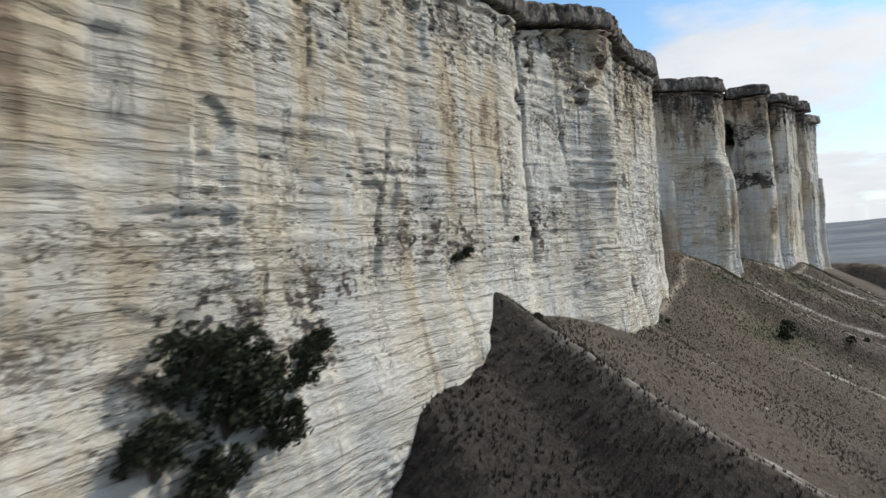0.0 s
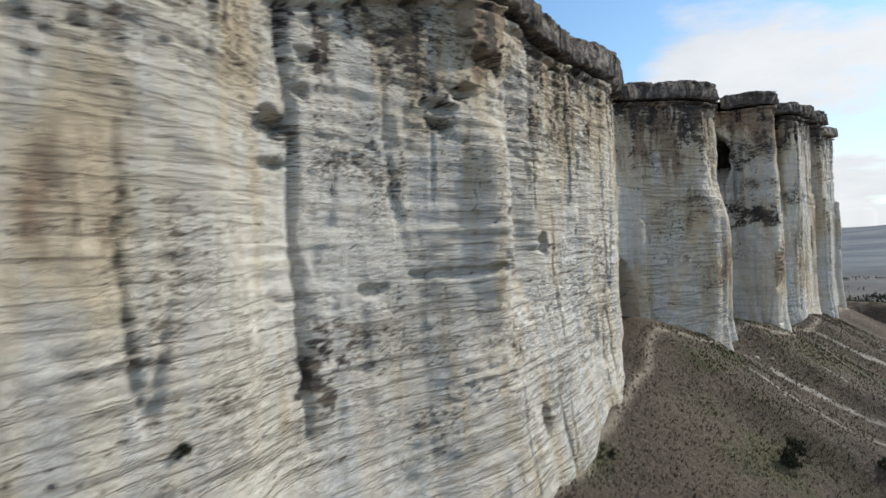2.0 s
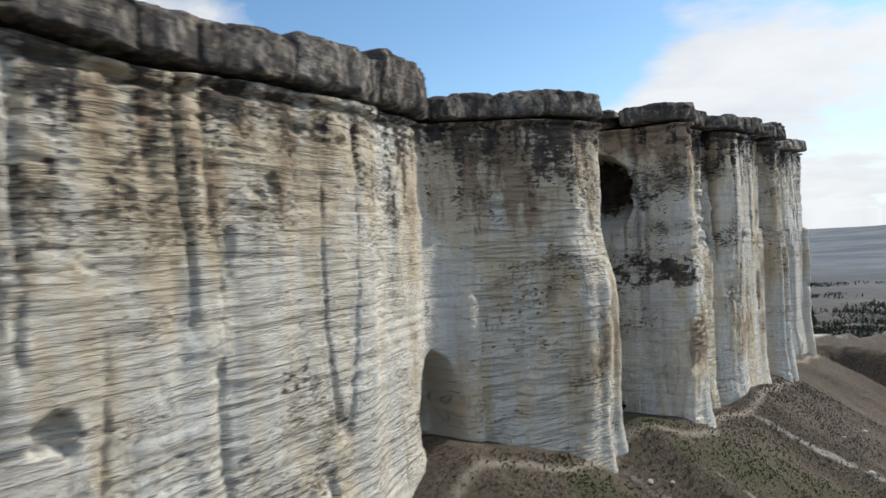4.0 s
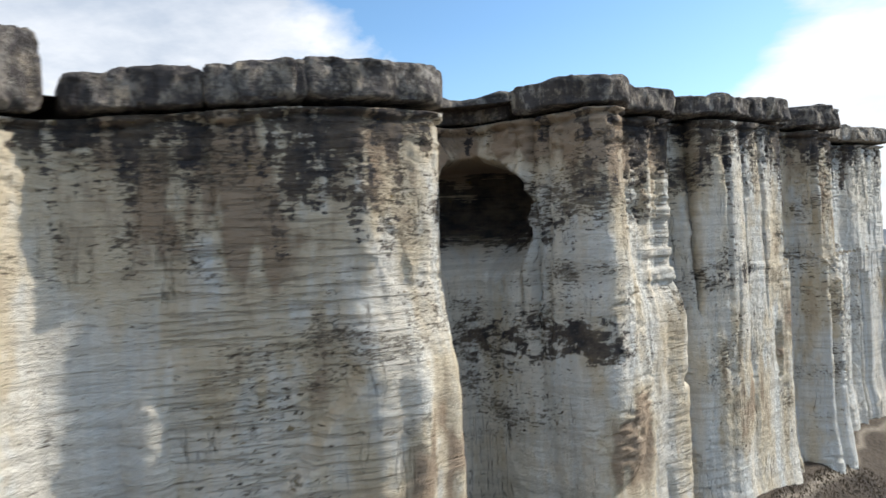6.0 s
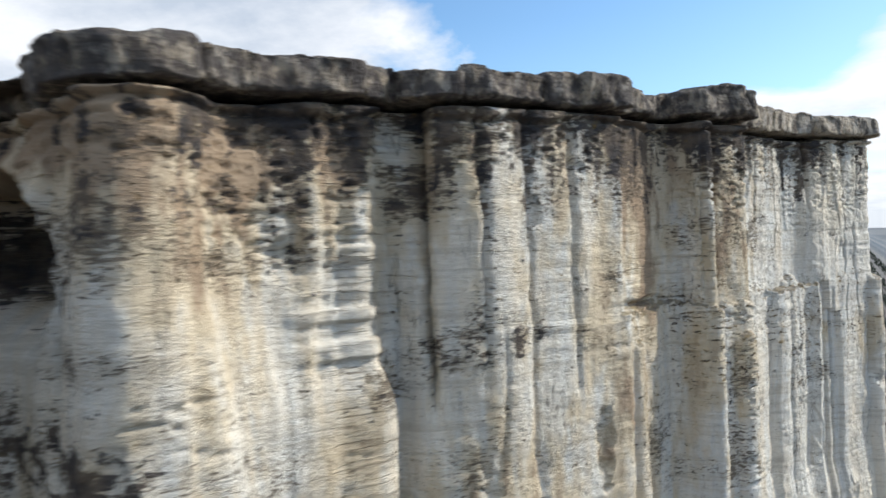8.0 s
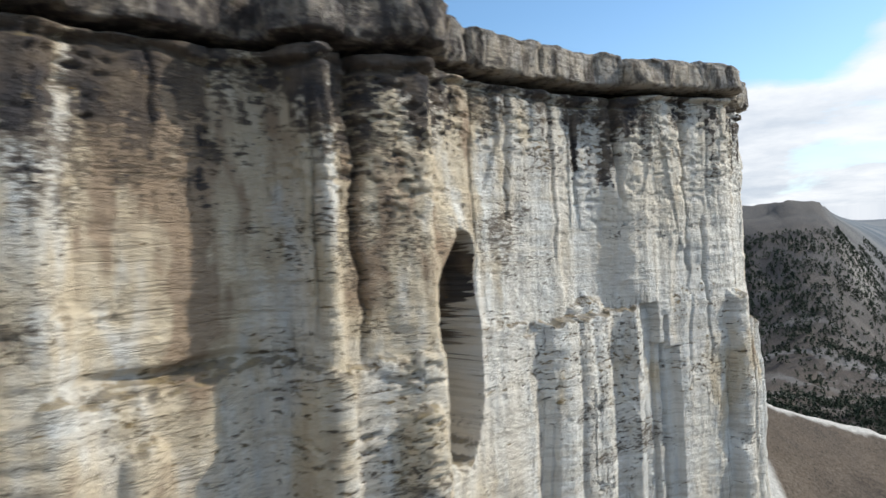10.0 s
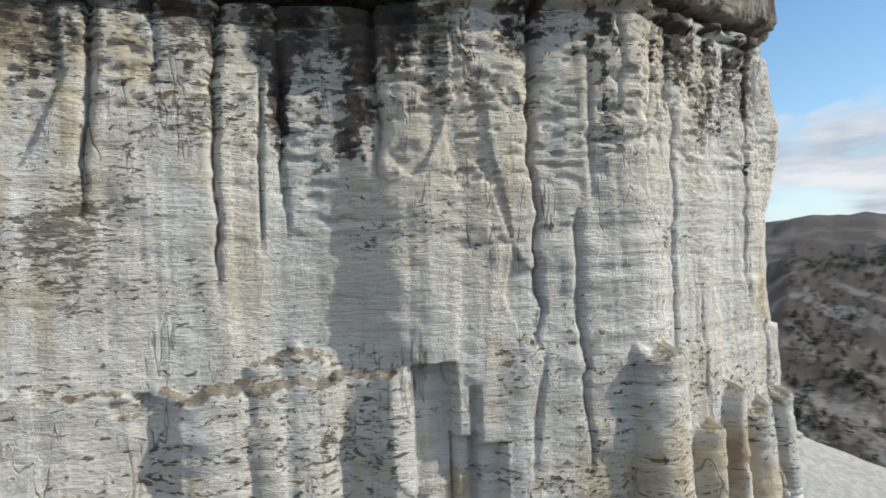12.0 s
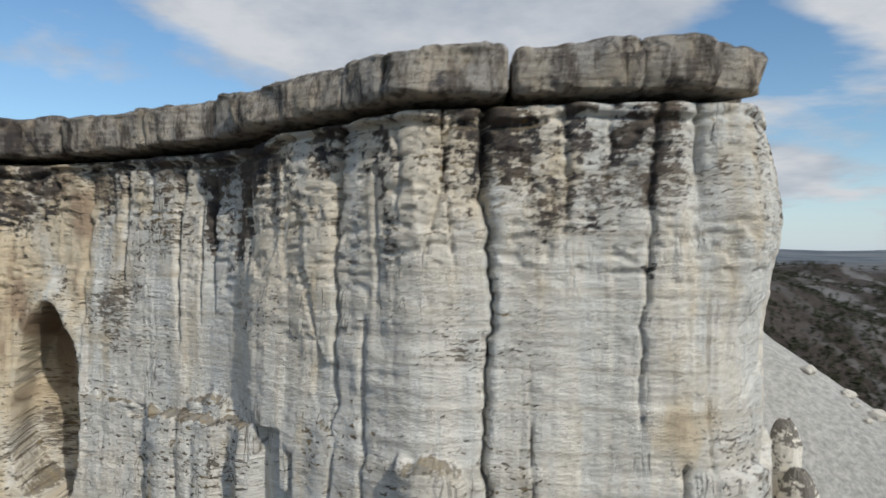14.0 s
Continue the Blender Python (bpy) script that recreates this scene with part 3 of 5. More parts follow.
# ---- cliff face ----
# cracks: a and height of the top, a and height of the bottom, half width, depth
CRACKS = [(68.6, 50, 69.0, 18, 0.35, 1.7), (99, 48, 99, 30, 0.25, 0.5), (110.6, 30, 110.6, 17, 0.3, 0.7), (125, 49, 125, 40, 0.25, 0.5),
          (149.3, 51, 149.8, 40, 0.18, 0.4), (155.2, 51, 155.2, 44, 0.15, 0.3), (199.3, 54, 199.7, 31, 0.45, 2.2), (193.4, 53, 193.2, 46, 0.15, 0.4), (188.5, 53, 188.5, 48, 0.2, 0.5),
          (203.0, 54, 203.4, 33, 0.22, 0.7), (207.9, 54, 208.2, 24, 0.3, 1.0), (212.6, 54, 212.6, 30, 0.3, 0.8), (234.2, 56, 234.3, 36, 0.22, 1.3), (231.4, 50, 231.2, 37, 0.2, 0.6),
          (227.0, 55, 227.0, 46, 0.15, 0.4), (223.6, 54, 223.8, 47, 0.12, 0.3), (246.4, 56, 245.4, 38, 0.2, 0.6), (250.4, 56, 249.5, 44, 0.16, 0.9), (255.7, 56, 255.0, 40, 0.15, 0.9),
          (258.3, 56, 258.4, 43, 0.14, 0.6), (252.7, 56, 252.4, 49, 0.1, 0.4), (262.6, 57, 262.8, 45, 0.2, 0.9), (270.9, 57, 270.6, 37, 0.16, 1.3), (272.9, 44, 273.1, 30, 0.12, 0.6),
          (280.0, 57, 280.4, 30, 0.17, 1.6), (275.7, 56, 275.4, 49, 0.1, 0.4), (266.6, 56, 266.8, 50, 0.12, 0.4), (278.5, 55, 277.2, 47, 0.1, 0.5), (283.9, 56, 283.8, 47, 0.12, 0.4),
          (288.2, 56, 287.8, 38, 0.16, 0.6), (286.0, 55, 286.1, 50, 0.1, 0.35), (290.5, 56, 290.7, 50, 0.2, 0.8), (289.8, 37, 289.7, 24, 0.12, 0.7), (284.9, 37, 285.0, 34, 0.06, 0.3)]
# benches: lip's reach outwards by a
BENCH_A = [214, 219.5, 230, 232.5, 239, 244, 249, 252.4, 253.3, 263.2, 263.9, 268, 275, 281.5, 289, 292, 296]
BENCH_D = [0.0, 0.8, 0.8, 0.6, 0.5, 0.2, 0.25, 0.35, 1.25, 1.1, 0.05, 0.05, 0.1, 0.1, 0.15, 0.5, 0.6]
# rounded pillars that stand before the face: a, half width, top, reach
PILLARS = [(277.4, 1.75, 37.3, 1.15), (282.0, 0.8, 31.7, 1.0), (284.3, 0.7, 34.0, 1.1), (287.7, 1.35, 32.2, 1.1), (290.6, 1.0, 32.4, 1.0), (258.6, 2.3, 38.0, 0.55),
           (145.6, 1.2, 31.5, 0.8), (237.6, 1.2, 33.5, 0.7), (222.3, 1.3, 34.5, 0.6), (231.9, 0.6, 58.0, 0.6)]
# hollows: a, height, half length, half height, depth
HOLLOWS = [(83.7, 39.8, 1.1, 0.55, 1.5), (81.3, 38.4, 1.4, 0.5, 1.4), (81.2, 37.0, 1.0, 0.45, 1.2), (89.3, 42.8, 1.8, 1.0, 1.6), (86.3, 42.2, 1.0, 0.4, 0.9), (67.2, 35.6, 1.3, 0.8, 1.3),
           (67.0, 33.4, 1.0, 0.4, 0.9), (69.8, 37.9, 0.6, 0.5, 0.9), (70.4, 40.2, 0.7, 0.4, 0.7), (76.8, 36.0, 0.6, 1.3, 0.22), (77.0, 31.9, 0.6, 1.1, 0.22), (74.9, 26.0, 1.1, 0.45, 0.6),
           (82.8, 26.7, 3.8, 0.42, 0.6), (100.4, 28.3, 1.1, 0.9, 1.1), (87.9, 30.9, 0.7, 0.4, 0.6), (98.1, 35.4, 0.3, 2.0, 0.5), (91.0, 36.0, 0.5, 2.6, 0.5), (111.7, 46.8, 0.9, 0.45, 0.9),
           (108.5, 46.2, 0.8, 0.4, 0.8), (104.5, 45.9, 0.9, 0.35, 0.7), (115.2, 41.0, 0.7, 0.6, 0.6), (94.8, 13.4, 0.6, 1.5, 1.3), (111.4, 36.5, 0.4, 1.4, 0.5), (118.5, 45.2, 0.8, 0.4, 0.7),
           (123.0, 44.6, 0.7, 0.4, 0.6), (190.0, 43.3, 1.0, 0.7, 0.5), (208.3, 45.4, 0.6, 1.4, 0.5), (215.3, 26.5, 0.8, 3.2, 0.6), (251.6, 36.0, 0.9, 0.5, 0.5)]
S_CAVE, S_NICHE, S_JOINT = along(176.9, -37.2) - 0.7, along(243.0, -24.6), along(177.9, -31.6)
S_END = along(291.5, -28.6)


def relief(s, z):
    """Metres by which the rock stands out of the plan."""
    a = a_of(s)
    below = top(s) - z
    dip = z - 0.012 * a + 0.35 * vnoise(s / 14.0, z / 20.0, 60)
    near = smooth(160, 120, a)
    far = smooth(238, 250, a)
    d = 0.5 * fbm(s / 8.0, z / 40.0, 3, 61)
    # rounded ribs and flutes, calm on the flat panels
    warp = s + 0.7 * vnoise(s / 5.0, z / 11.0, 62)
    flut = smooth(-0.3, 0.3, vnoise(s / 13.0, z / 17.0, 59))
    rib = np.sqrt(vnoise(warp / 4.2, z / 30.0, 63) ** 2 + 0.002)
    panel = bump(a, 226.2, 6.0) * smooth(36.5, 38, z)
    calm = (1 - 0.55 * smooth(196, 201, a) * smooth(247, 242, a)) * (1 - 0.8 * bump(a, 152, 14)) * (1 - 0.9 * smooth(0.0, 0.4, panel)) * (1 - 0.7 * bump(a, 76, 9) * smooth(24, 28, z))
    d += 0.85 * (rib - 0.45) * (1 - 0.6 * near) * (1 - 0.55 * far) * calm
    rib = np.abs(vnoise(warp / 1.5, z / 22.0, 57)) ** 0.7
    d += 0.13 * (rib - 0.4) * flut * calm
    rib = np.abs(vnoise(warp / 0.7, z / 14.0, 45)) ** 0.8
    d += 0.06 * (rib - 0.4) * (1 - 0.7 * near) * calm
    # chance joints
    joint = np.abs(vnoise(warp / 4.4, z / 45.0, 64))
    d -= 0.5 * np.exp(-(joint / 0.03) ** 2) * smooth(0.0, 0.4, vnoise(s / 4.0, z / 12.0, 65)) * calm
    for a1, z1, a0, z0, half, deep in CRACKS:
        c = a0 + (a1 - a0) * np.clip((z - z0) / (z1 - z0), 0, 1)
        c = c + 0.25 * vnoise(z / 4.0, a1, 58) + 0.15 * vnoise(z / 1.3, a1, 56) + 0.08 * vnoise(z / 0.45, a1, 41)
        wide = half * (0.45 + 0.6 * smooth(z1 - 14, z1 - 2, z))
        off = (a - c) / wide
        d -= deep * np.exp(-np.abs(off) ** 1.2) * smooth(z0 - 1, z0 + 4, z) * smooth(z1 + 0.6, z1 - 0.6, z)
        # the rock rounds off towards an open joint
        d -= 0.1 * deep * np.exp(-np.abs(off) / 5.0) * smooth(z0 - 1, z0 + 4, z) * smooth(z1 + 0.6, z1 - 0.6, z)
    # beds: hard ones stand out over soft ones
    rough = 0.25 + 0.75 * smooth(-0.2, 0.3, fbm(s / 15.0, z / 8.0, 3, 66) + 0.2 * near)
    rough *= 0.3 + 0.7 * smooth(11, 19, z)
    b1 = vnoise(s / 17.0, dip / 0.55, 67)
    b2 = vnoise(s / 6.0, dip / 0.27, 68)
    keep = np.maximum(smooth(-0.5, 0.3, vnoise(s / 3.5, z / 2.0, 51)), 0.35 * near)
    d += rough * keep * (0.11 * np.tanh(2.0 * b1) + 0.06 * np.tanh(2.0 * b2)) * (0.5 + 0.4 * near)
    steps = bump(a, 194, 5.5) * smooth(34, 36, z) * smooth(46, 43, z)
    d += 0.26 * steps * np.tanh(3.0 * vnoise(s / 9.0, dip / 0.42, 40))
    # rows of small hollows along the beds
    field = fbm(s / 11.0, dip / 3.2, 3, 55) + 0.38 * smooth(13, 3, below) - 0.18 * smooth(6, 12, below)
    field = field + 0.32 * near * smooth(15, 18, z) * smooth(27, 23, z) - 0.3 * near * smooth(25, 28, z) * smooth(10, 14, below)
    honey = smooth(0.05, 0.42, field)
    pit = vnoise(s / 0.85, dip / 0.32, 69) * 0.65 + vnoise(s / 0.38, dip / 0.2, 70) * 0.35
    d -= (0.32 - 0.12 * far) * honey * smooth(0.16, 0.42, pit) * (1 - 0.4 * near) * (1 - 0.7 * bump(a, 160, 10)) * (1 - 0.8 * smooth(0.0, 0.4, panel))
    d += 0.08 * fbm(s / 0.8, z / 0.6, 3, 71) + 0.2 * fbm(s / 3.2, z / 2.6, 3, 92) * calm
    for ca, cz, ra, rz, deep in HOLLOWS:
        e = ((a - ca) / ra) ** 2 + ((z - cz) / rz) ** 2 + 0.8 * vnoise(s / 0.8, z / 0.5, 77) + 0.4 * vnoise(s / 0.35, z / 0.25, 93)
        d -= 0.85 * deep * smooth(1.5, 0.5, e)
    # flakes that have come away leave square-edged scars
    scar = vnoise(np.floor(warp / 2.2 + 0.6 * vnoise(z / 6.0, s / 9.0, 73)) + 0.5, np.floor(z / 4.0 + vnoise(s / 3.0, 1.0, 74)) + 0.5, 75)
    d -= 0.2 * smooth(0.45, 0.48, scar) * calm
    # thin ragged course under the capstones, over a soft bed
    ledge = 0.9 + 0.3 * vnoise(s / 3.0, 2.0, 44)
    d += (0.3 + 0.3 * vnoise(s / 1.7, 6.0, 43)) * smooth(S_END, S_END - 3, s) * smooth(ledge + 0.06, ledge - 0.06, below) - 0.35 * bump(below, ledge + 0.25, 0.3)
    # overhanging block over the holes of the near wall
    d += 0.9 * smooth(3.2, 2.6, np.abs(a - 86.5) + 0.4 * vnoise(z / 1.2, 3.0, 78)) * smooth(42.6, 43.4, z + 0.3 * vnoise(s / 1.0, 2.0, 79))
    # bench with a weathered lip
    lip = 36.5 + 0.4 * vnoise(s / 4.0, 1.0, 72) + 0.22 * vnoise(s / 1.0, 1.0, 54)
    reach = np.interp(a, BENCH_A, BENCH_D, left=0, right=0.4) * (0.8 + 0.4 * vnoise(s / 2.5, 4.0, 53))
    d += reach * smooth(0.12, -0.2, z - lip + 0.25 * vnoise(s / 0.5, z / 0.5, 42))
    for ca, half, head, out in PILLARS:
        u = (a - ca + 0.15 * vnoise(z / 1.6, ca, 76)) / half
        dome = head - 0.7 * u * u + 0.2 * vnoise(s / 0.5, z / 0.9, 42) + 0.5 * vnoise(s / 1.1, ca, 83)
        d += out * np.sqrt(np.clip(1 - u * u, 0, 1)) * smooth(0.1, -0.7, z - dome) * (1 + 0.25 * smooth(head, head - 10, z))
    # square notch below the bench, and the slab that hangs beside it
    d -= 1.0 * smooth(0.12, 0.0, np.abs(a - 265.1) - 1.0) * smooth(36.8, 36.65, z)
    d -= 0.6 * smooth(0.12, 0.0, np.abs(a - 267.3) - 1.2) * smooth(33.1, 32.95, z + 0.5 * (a - 267.3 > 0.1))
    d -= 0.5 * smooth(0.25, 0.15, np.abs(a - 267.1)) * smooth(35.6, 35.4, z)
    # soft bed under the shaded panel
    d -= 0.8 * bump(z, 37.2 + 0.2 * vnoise(s / 2.0, 8.0, 39), 0.5) * bump(a, 224.8, 6.5)
    # foot
    d += 0.9 * smooth(15, 6, z) + 0.8 * smooth(23, 8, z) * near
    d += 0.7 * smooth(17, 12.5, z) * smooth(52.5, 50.5, a)
    d += 1.2 * smooth(27, 17, z) * bump(a, 100, 18) + 1.2 * bump(a, 86.8, 4.0) * smooth(39, 35, z) * smooth(20, 27, z)
    d -= 1.7 * bump(a, 94.5, 5.0) * smooth(20, 29, z) * smooth(46, 41, z)
    # undercut hollow in the corner by the foot
    e = ((a - 141.2) / 3.2) ** 2 + ((z - 19.0) / 6.5) ** 2 + 0.2 * vnoise(s / 1.5, z / 1.5, 80)
    d -= 5.5 * smooth(1.1, 0.7, e)
    d += 0.5 * bump(a, 180.3, 3.2) * smooth(50, 35, z) + 2.3 * bump(a, 184.6, 4.6) * smooth(46, 26, z)
    # joints that part the pillar from the alcove
    for c, wide, deep in ((S_JOINT, 0.3, 1.1), (S_JOINT + 1.5, 0.22, 0.7), (S_JOINT - 1.6, 0.25, 0.6)):
        c = c + 0.25 * vnoise(z / 3.0, c, 58) + 0.12 * vnoise(z / 0.8, c, 56)
        d -= deep * np.exp(-np.abs((s - c) / wide) ** 1.3) * smooth(28, 36, z)
    # lower face of the bay stands forward
    d += 1.2 * smooth(6.5, 3.8, np.abs(a - 192.6)) * smooth(37.5, 32.0, z + 0.8 * vnoise(s / 0.9, 1.0, 82))
    # buttress that swells below the alcove's near side
    edge = 157.3 + 0.5 * np.minimum(z - 32, 0) + 0.5 * vnoise(z / 2.2, 5.0, 46)
    d += 1.5 * smooth(edge - 0.4, edge + 0.5, a) * smooth(168.5, 164, a) * smooth(38.5, 31, z)
    d += 0.5 * bump(a, 161.0, 1.6) * smooth(36, 30, z) + 0.5 * bump(a, 164.6, 1.4) * smooth(34, 29, z)
    # hollow under the arch
    rag = 0.12 * vnoise(s / 0.9, z / 0.9, 52)
    e = np.abs((s - S_CAVE) / 6.0) ** 2.6 + np.abs((z - 42.3) / 5.8) ** 2.6 + rag
    d -= 8.5 * smooth(1.02, 0.88, e) * smooth(37.0, 43.5, z + 0.5 * vnoise(s / 1.2, 0.0, 47))
    d += 1.2 * smooth(2.2, 1.0, e) * smooth(1.0, 1.2, e) * smooth(42, 46, z)
    # the far corner swells under the capstone
    d += 0.9 * bump(below, 6.5, 6.5) * smooth(S_END - 1.0, S_END + 1.5, s)
    # tall niche with a hood
    e = np.abs((s - S_NICHE) / (2.4 + 0.05 * (43 - z))) ** 2.2 + np.abs((z - 35.5) / 8.0) ** 2.3 + 0.6 * rag
    d -= 6.0 * smooth(1.04, 0.9, e)
    d += 0.7 * smooth(1.9, 1.05, e) * smooth(1.0, 1.08, e) * smooth(40, 43, z)
    return d


# stains: a, height, half length, half height, strength
DARK = [(8, 20, 8, 6, 0.2), (94, 36, 4, 7, 0.1), (60, 21, 26, 3.2, 0.08), (92, 22, 22, 3.2, 0.16), (179.0, 31.5, 2.2, 3.0, 0.55), (175, 31.0, 4, 2.6, 0.36), (197, 33, 3, 3, 0.35), (208, 36, 6, 2.5, 0.3), (178.2, 42, 0.9, 5, 0.3), (205, 35, 7, 2.6, 0.28), (228, 34.8, 4.5, 1.6, 0.3), (241, 33.5, 1.2, 3.0, 0.4), (256, 36.2, 6, 0.5, 0.3),
        (288, 49, 0.6, 6, 0.45), (292, 34.5, 2.5, 2.0, 0.25), (118, 27.3, 3.2, 2.4, 0.55), (70.5, 21.5, 2.6, 3.6, 0.55), (48, 20.5, 9, 3.0, 0.22), (84, 39, 2.0, 3.5, 0.15), (70, 42, 2, 5, 0.12),
        (20, 16, 5, 4, 0.3), (100, 20, 18, 3.5, 0.16), (198.9, 50, 1.5, 5, -0.45), (277.5, 36.4, 1.6, 0.6, 0.4), (284.3, 33.4, 0.8, 0.5, 0.5), (291, 34, 3, 2.5, 0.2), (272, 34, 2, 2, 0.12), (24, 16, 10, 4.5, 0.35), (190, 50, 6, 4, 0.2), (282, 24, 9, 5, 0.3), (262, 23, 12, 5, 0.3), (230, 26, 10, 6, 0.15), (261.4, 49.5, 1.6, 4.5, 0.5), (258.4, 51, 0.5, 4, 0.4), (273.4, 52.5, 1.5, 2.5, 0.2), (282.3, 51.5, 1.6, 3.2, 0.12), (174, 49.5, 7, 2.6, -0.5), (30, 17.5, 6, 3.5, 0.25), (42, 21, 8, 2.5, 0.3), (186, 49, 3, 5, 0.2), (249, 49, 5, 6, -0.16), (268, 49, 3.5, 4, 0.16), (286, 51, 4, 4, 0.16)]
RUST = [(225.5, 43, 5, 7, 0.25), (237, 43, 3, 6, 0.15), (12, 28, 7, 14, 0.3), (268, 31, 18, 4, 0.1), (78, 40, 6, 6, 0.15), (48, 33, 6, 4, 0.2), (160.5, 22, 3.2, 4.5, 0.5), (180.3, 22, 1.4, 4.5, 0.9), (206, 22, 5, 6, 0.6), (214, 30, 5, 6, 0.3), (265.8, 33.5, 1.4, 4.0, 0.5), (223, 46, 3.0, 5.0, 0.3), (73, 47, 6, 4, 0.3), (50, 30, 12, 5, 0.2),
        (174, 49.8, 6, 2.4, 0.75), (218, 52, 2, 2, 0.4), (284, 30, 8, 4, 0.25), (289, 39, 2.5, 1.5, 0.3), (245, 50, 4, 4, 0.25), (153, 32, 4, 3.5, 0.3), (225, 44, 5, 9, 0.32), (236, 46, 3, 8, 0.3), (188, 50, 5, 3, 0.3), (152, 45, 7, 5, 0.2), (204, 49, 5, 4, 0.2),
        (241.6, 40, 1.5, 6, 0.4), (112, 44, 20, 4, 0.2), (84, 44, 8, 5, 0.25), (164, 24.5, 3.0, 4.0, 0.75), (86, 43.5, 2.0, 3.0, 0.5), (182.5, 23, 2.0, 4.5, 0.8), (219, 29.5, 1.0, 3.5, 0.6), (288, 27, 5, 3, 0.3), (250, 52, 5, 3, 0.2), (150, 45, 10, 7, 0.34), (188.5, 45, 5, 9, 0.32), (276, 28, 10, 5, 0.22), (225, 43, 5, 8, 0.12), (189, 47, 7, 5, 0.2), (110, 40, 20, 6, 0.12)]


def stains(s, z):
    a = a_of(s)
    below = top(s) - z
    dip = z - 0.012 * a
    run = fbm(s / 1.3, z / 5.0, 4, 101)
    dash = fbm(s / 0.75, dip / 0.24, 3, 102)
    broad = fbm(s / 7.0, z / 7.0, 3, 103)
    dark = 0.30 * smooth(12, 0, below) + 0.20 * smooth(5.5, 1.0, below) - 0.16 * smooth(22, 12, z) - 0.1 * smooth(244, 252, a) - 0.16 * smooth(264, 274, a) + 0.28 * bump(a, 216, 32) * smooth(9, 4, below) + 0.08 * smooth(248, 254, a) * smooth(270, 264, a) * smooth(9, 5, below) - 0.08 * smooth(142, 128, a) - 0.16 * smooth(112, 95, a) * smooth(12, 5, below) - 0.15 * smooth(7, 15, below)
    rust = 0.14 * smooth(17, 4, below) - 0.16 * smooth(242, 252, a) + 0.13 * smooth(136, 146, a) * smooth(246, 238, a)
    ragged = 0.5 + 1.0 * smooth(-0.4, 0.4, fbm(s / 1.4, z / 1.1, 3, 109))
    streaked = 0.35 + 1.2 * smooth(-0.4, 0.4, fbm(s / 1.3, z / 5.0, 3, 110))
    for ca, cz, ra, rz, k in DARK:
        dark = dark + k * np.exp(-((a - ca) / ra) ** 2 - ((z - cz) / rz) ** 2) * ragged
    for ca, cz, ra, rz, k in RUST:
        rust = rust + k * np.exp(-((a - ca) / ra) ** 2 - ((z - cz) / rz) ** 2) * streaked
    dark = dark + 0.75 * run * smooth(22, 2, below) + 0.40 * dash + 0.35 * broad
    rust = rust + 0.55 * fbm(s / 2.4, z / 10.0, 4, 104) + 0.2 * fbm(s / 0.8, z / 2.0, 3, 105)
    # shade inside the cave and niche, painted into the layer that holds the lichen
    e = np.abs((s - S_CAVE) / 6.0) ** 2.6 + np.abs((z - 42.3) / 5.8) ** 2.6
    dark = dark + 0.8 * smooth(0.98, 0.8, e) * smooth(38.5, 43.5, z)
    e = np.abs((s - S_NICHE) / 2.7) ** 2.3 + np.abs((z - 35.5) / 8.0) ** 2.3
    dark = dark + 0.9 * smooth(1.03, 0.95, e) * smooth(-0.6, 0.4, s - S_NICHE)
    bedded = smooth(150, 120, a) * (0.75 + 0.9 * fbm(s / 16.0, z / 7.0, 3, 106)) + 0.8 * bump(a, 195, 5.5) + 0.95 * bump(a, 153, 13) + 0.4 * bump(a, 224, 6) * smooth(50, 46, z)
    bedded = bedded - 0.5 * bump(a, 75, 8) * smooth(26, 30, z)
    # dashes: thick under the benches and round the dark patches, none on the clean faces
    dashes = 0.5 * smooth(214, 222, a) * smooth(38.8, 37.2, z) * smooth(24, 30, z) - 0.8 * smooth(0.35, 0.2, np.abs(a - 265.9) - 2.0) + 0.35 * smooth(16, 19, z) * smooth(27, 23, z) * smooth(146, 120, a)
    dashes = dashes + 0.5 * bump(a, 152, 8) * smooth(34, 31, z) * smooth(24, 28, z) + 0.5 * bump(a, 176, 6) * smooth(36, 33, z) * smooth(26, 29, z)
    dashes = dashes + 0.5 * smooth(10, 4, below) * smooth(240, 250, a) + 0.3 * smooth(9, 4, below) * smooth(146, 136, a)
    dashes = dashes - 0.6 * smooth(282, 284, a) * smooth(34.5, 36, z) + 0.5 * fbm(s / 3.5, z / 2.5, 3, 107) - 0.15
    return dark, rust, np.clip(bedded, 0, 1.3), np.clip(dashes, -1, 1)


def wall_part(name, s0, s1, ds, dz):
    cols, rows = int((s1 - s0) / ds) + 1, int(58 / dz)
    S, V = np.meshgrid(np.linspace(s0, s1, cols), np.linspace(0, 1, rows))
    Z = -4 + (top(S) + 4) * V
    p, n = place(S), outward(S)
    d = relief(S, Z)
    d = d - 2.5 * smooth(1.0 - 0.5 / 58, 1.0, V)
    co = np.stack([p[..., 0] + n[..., 0] * d, p[..., 1] + n[..., 1] * d, Z], -1).reshape(-1, 3)
    wall = np.stack([S.ravel(), Z.ravel()], -1)
    ob = new(name, grid_mesh(name, co, cols, rows, LIMESTONE, (("wall", wall),), tuple(zip(("lichen_shade", "rust", "bedded", "dashes"), stains(S, Z)))))
    ob.parent = cliff
    return ob


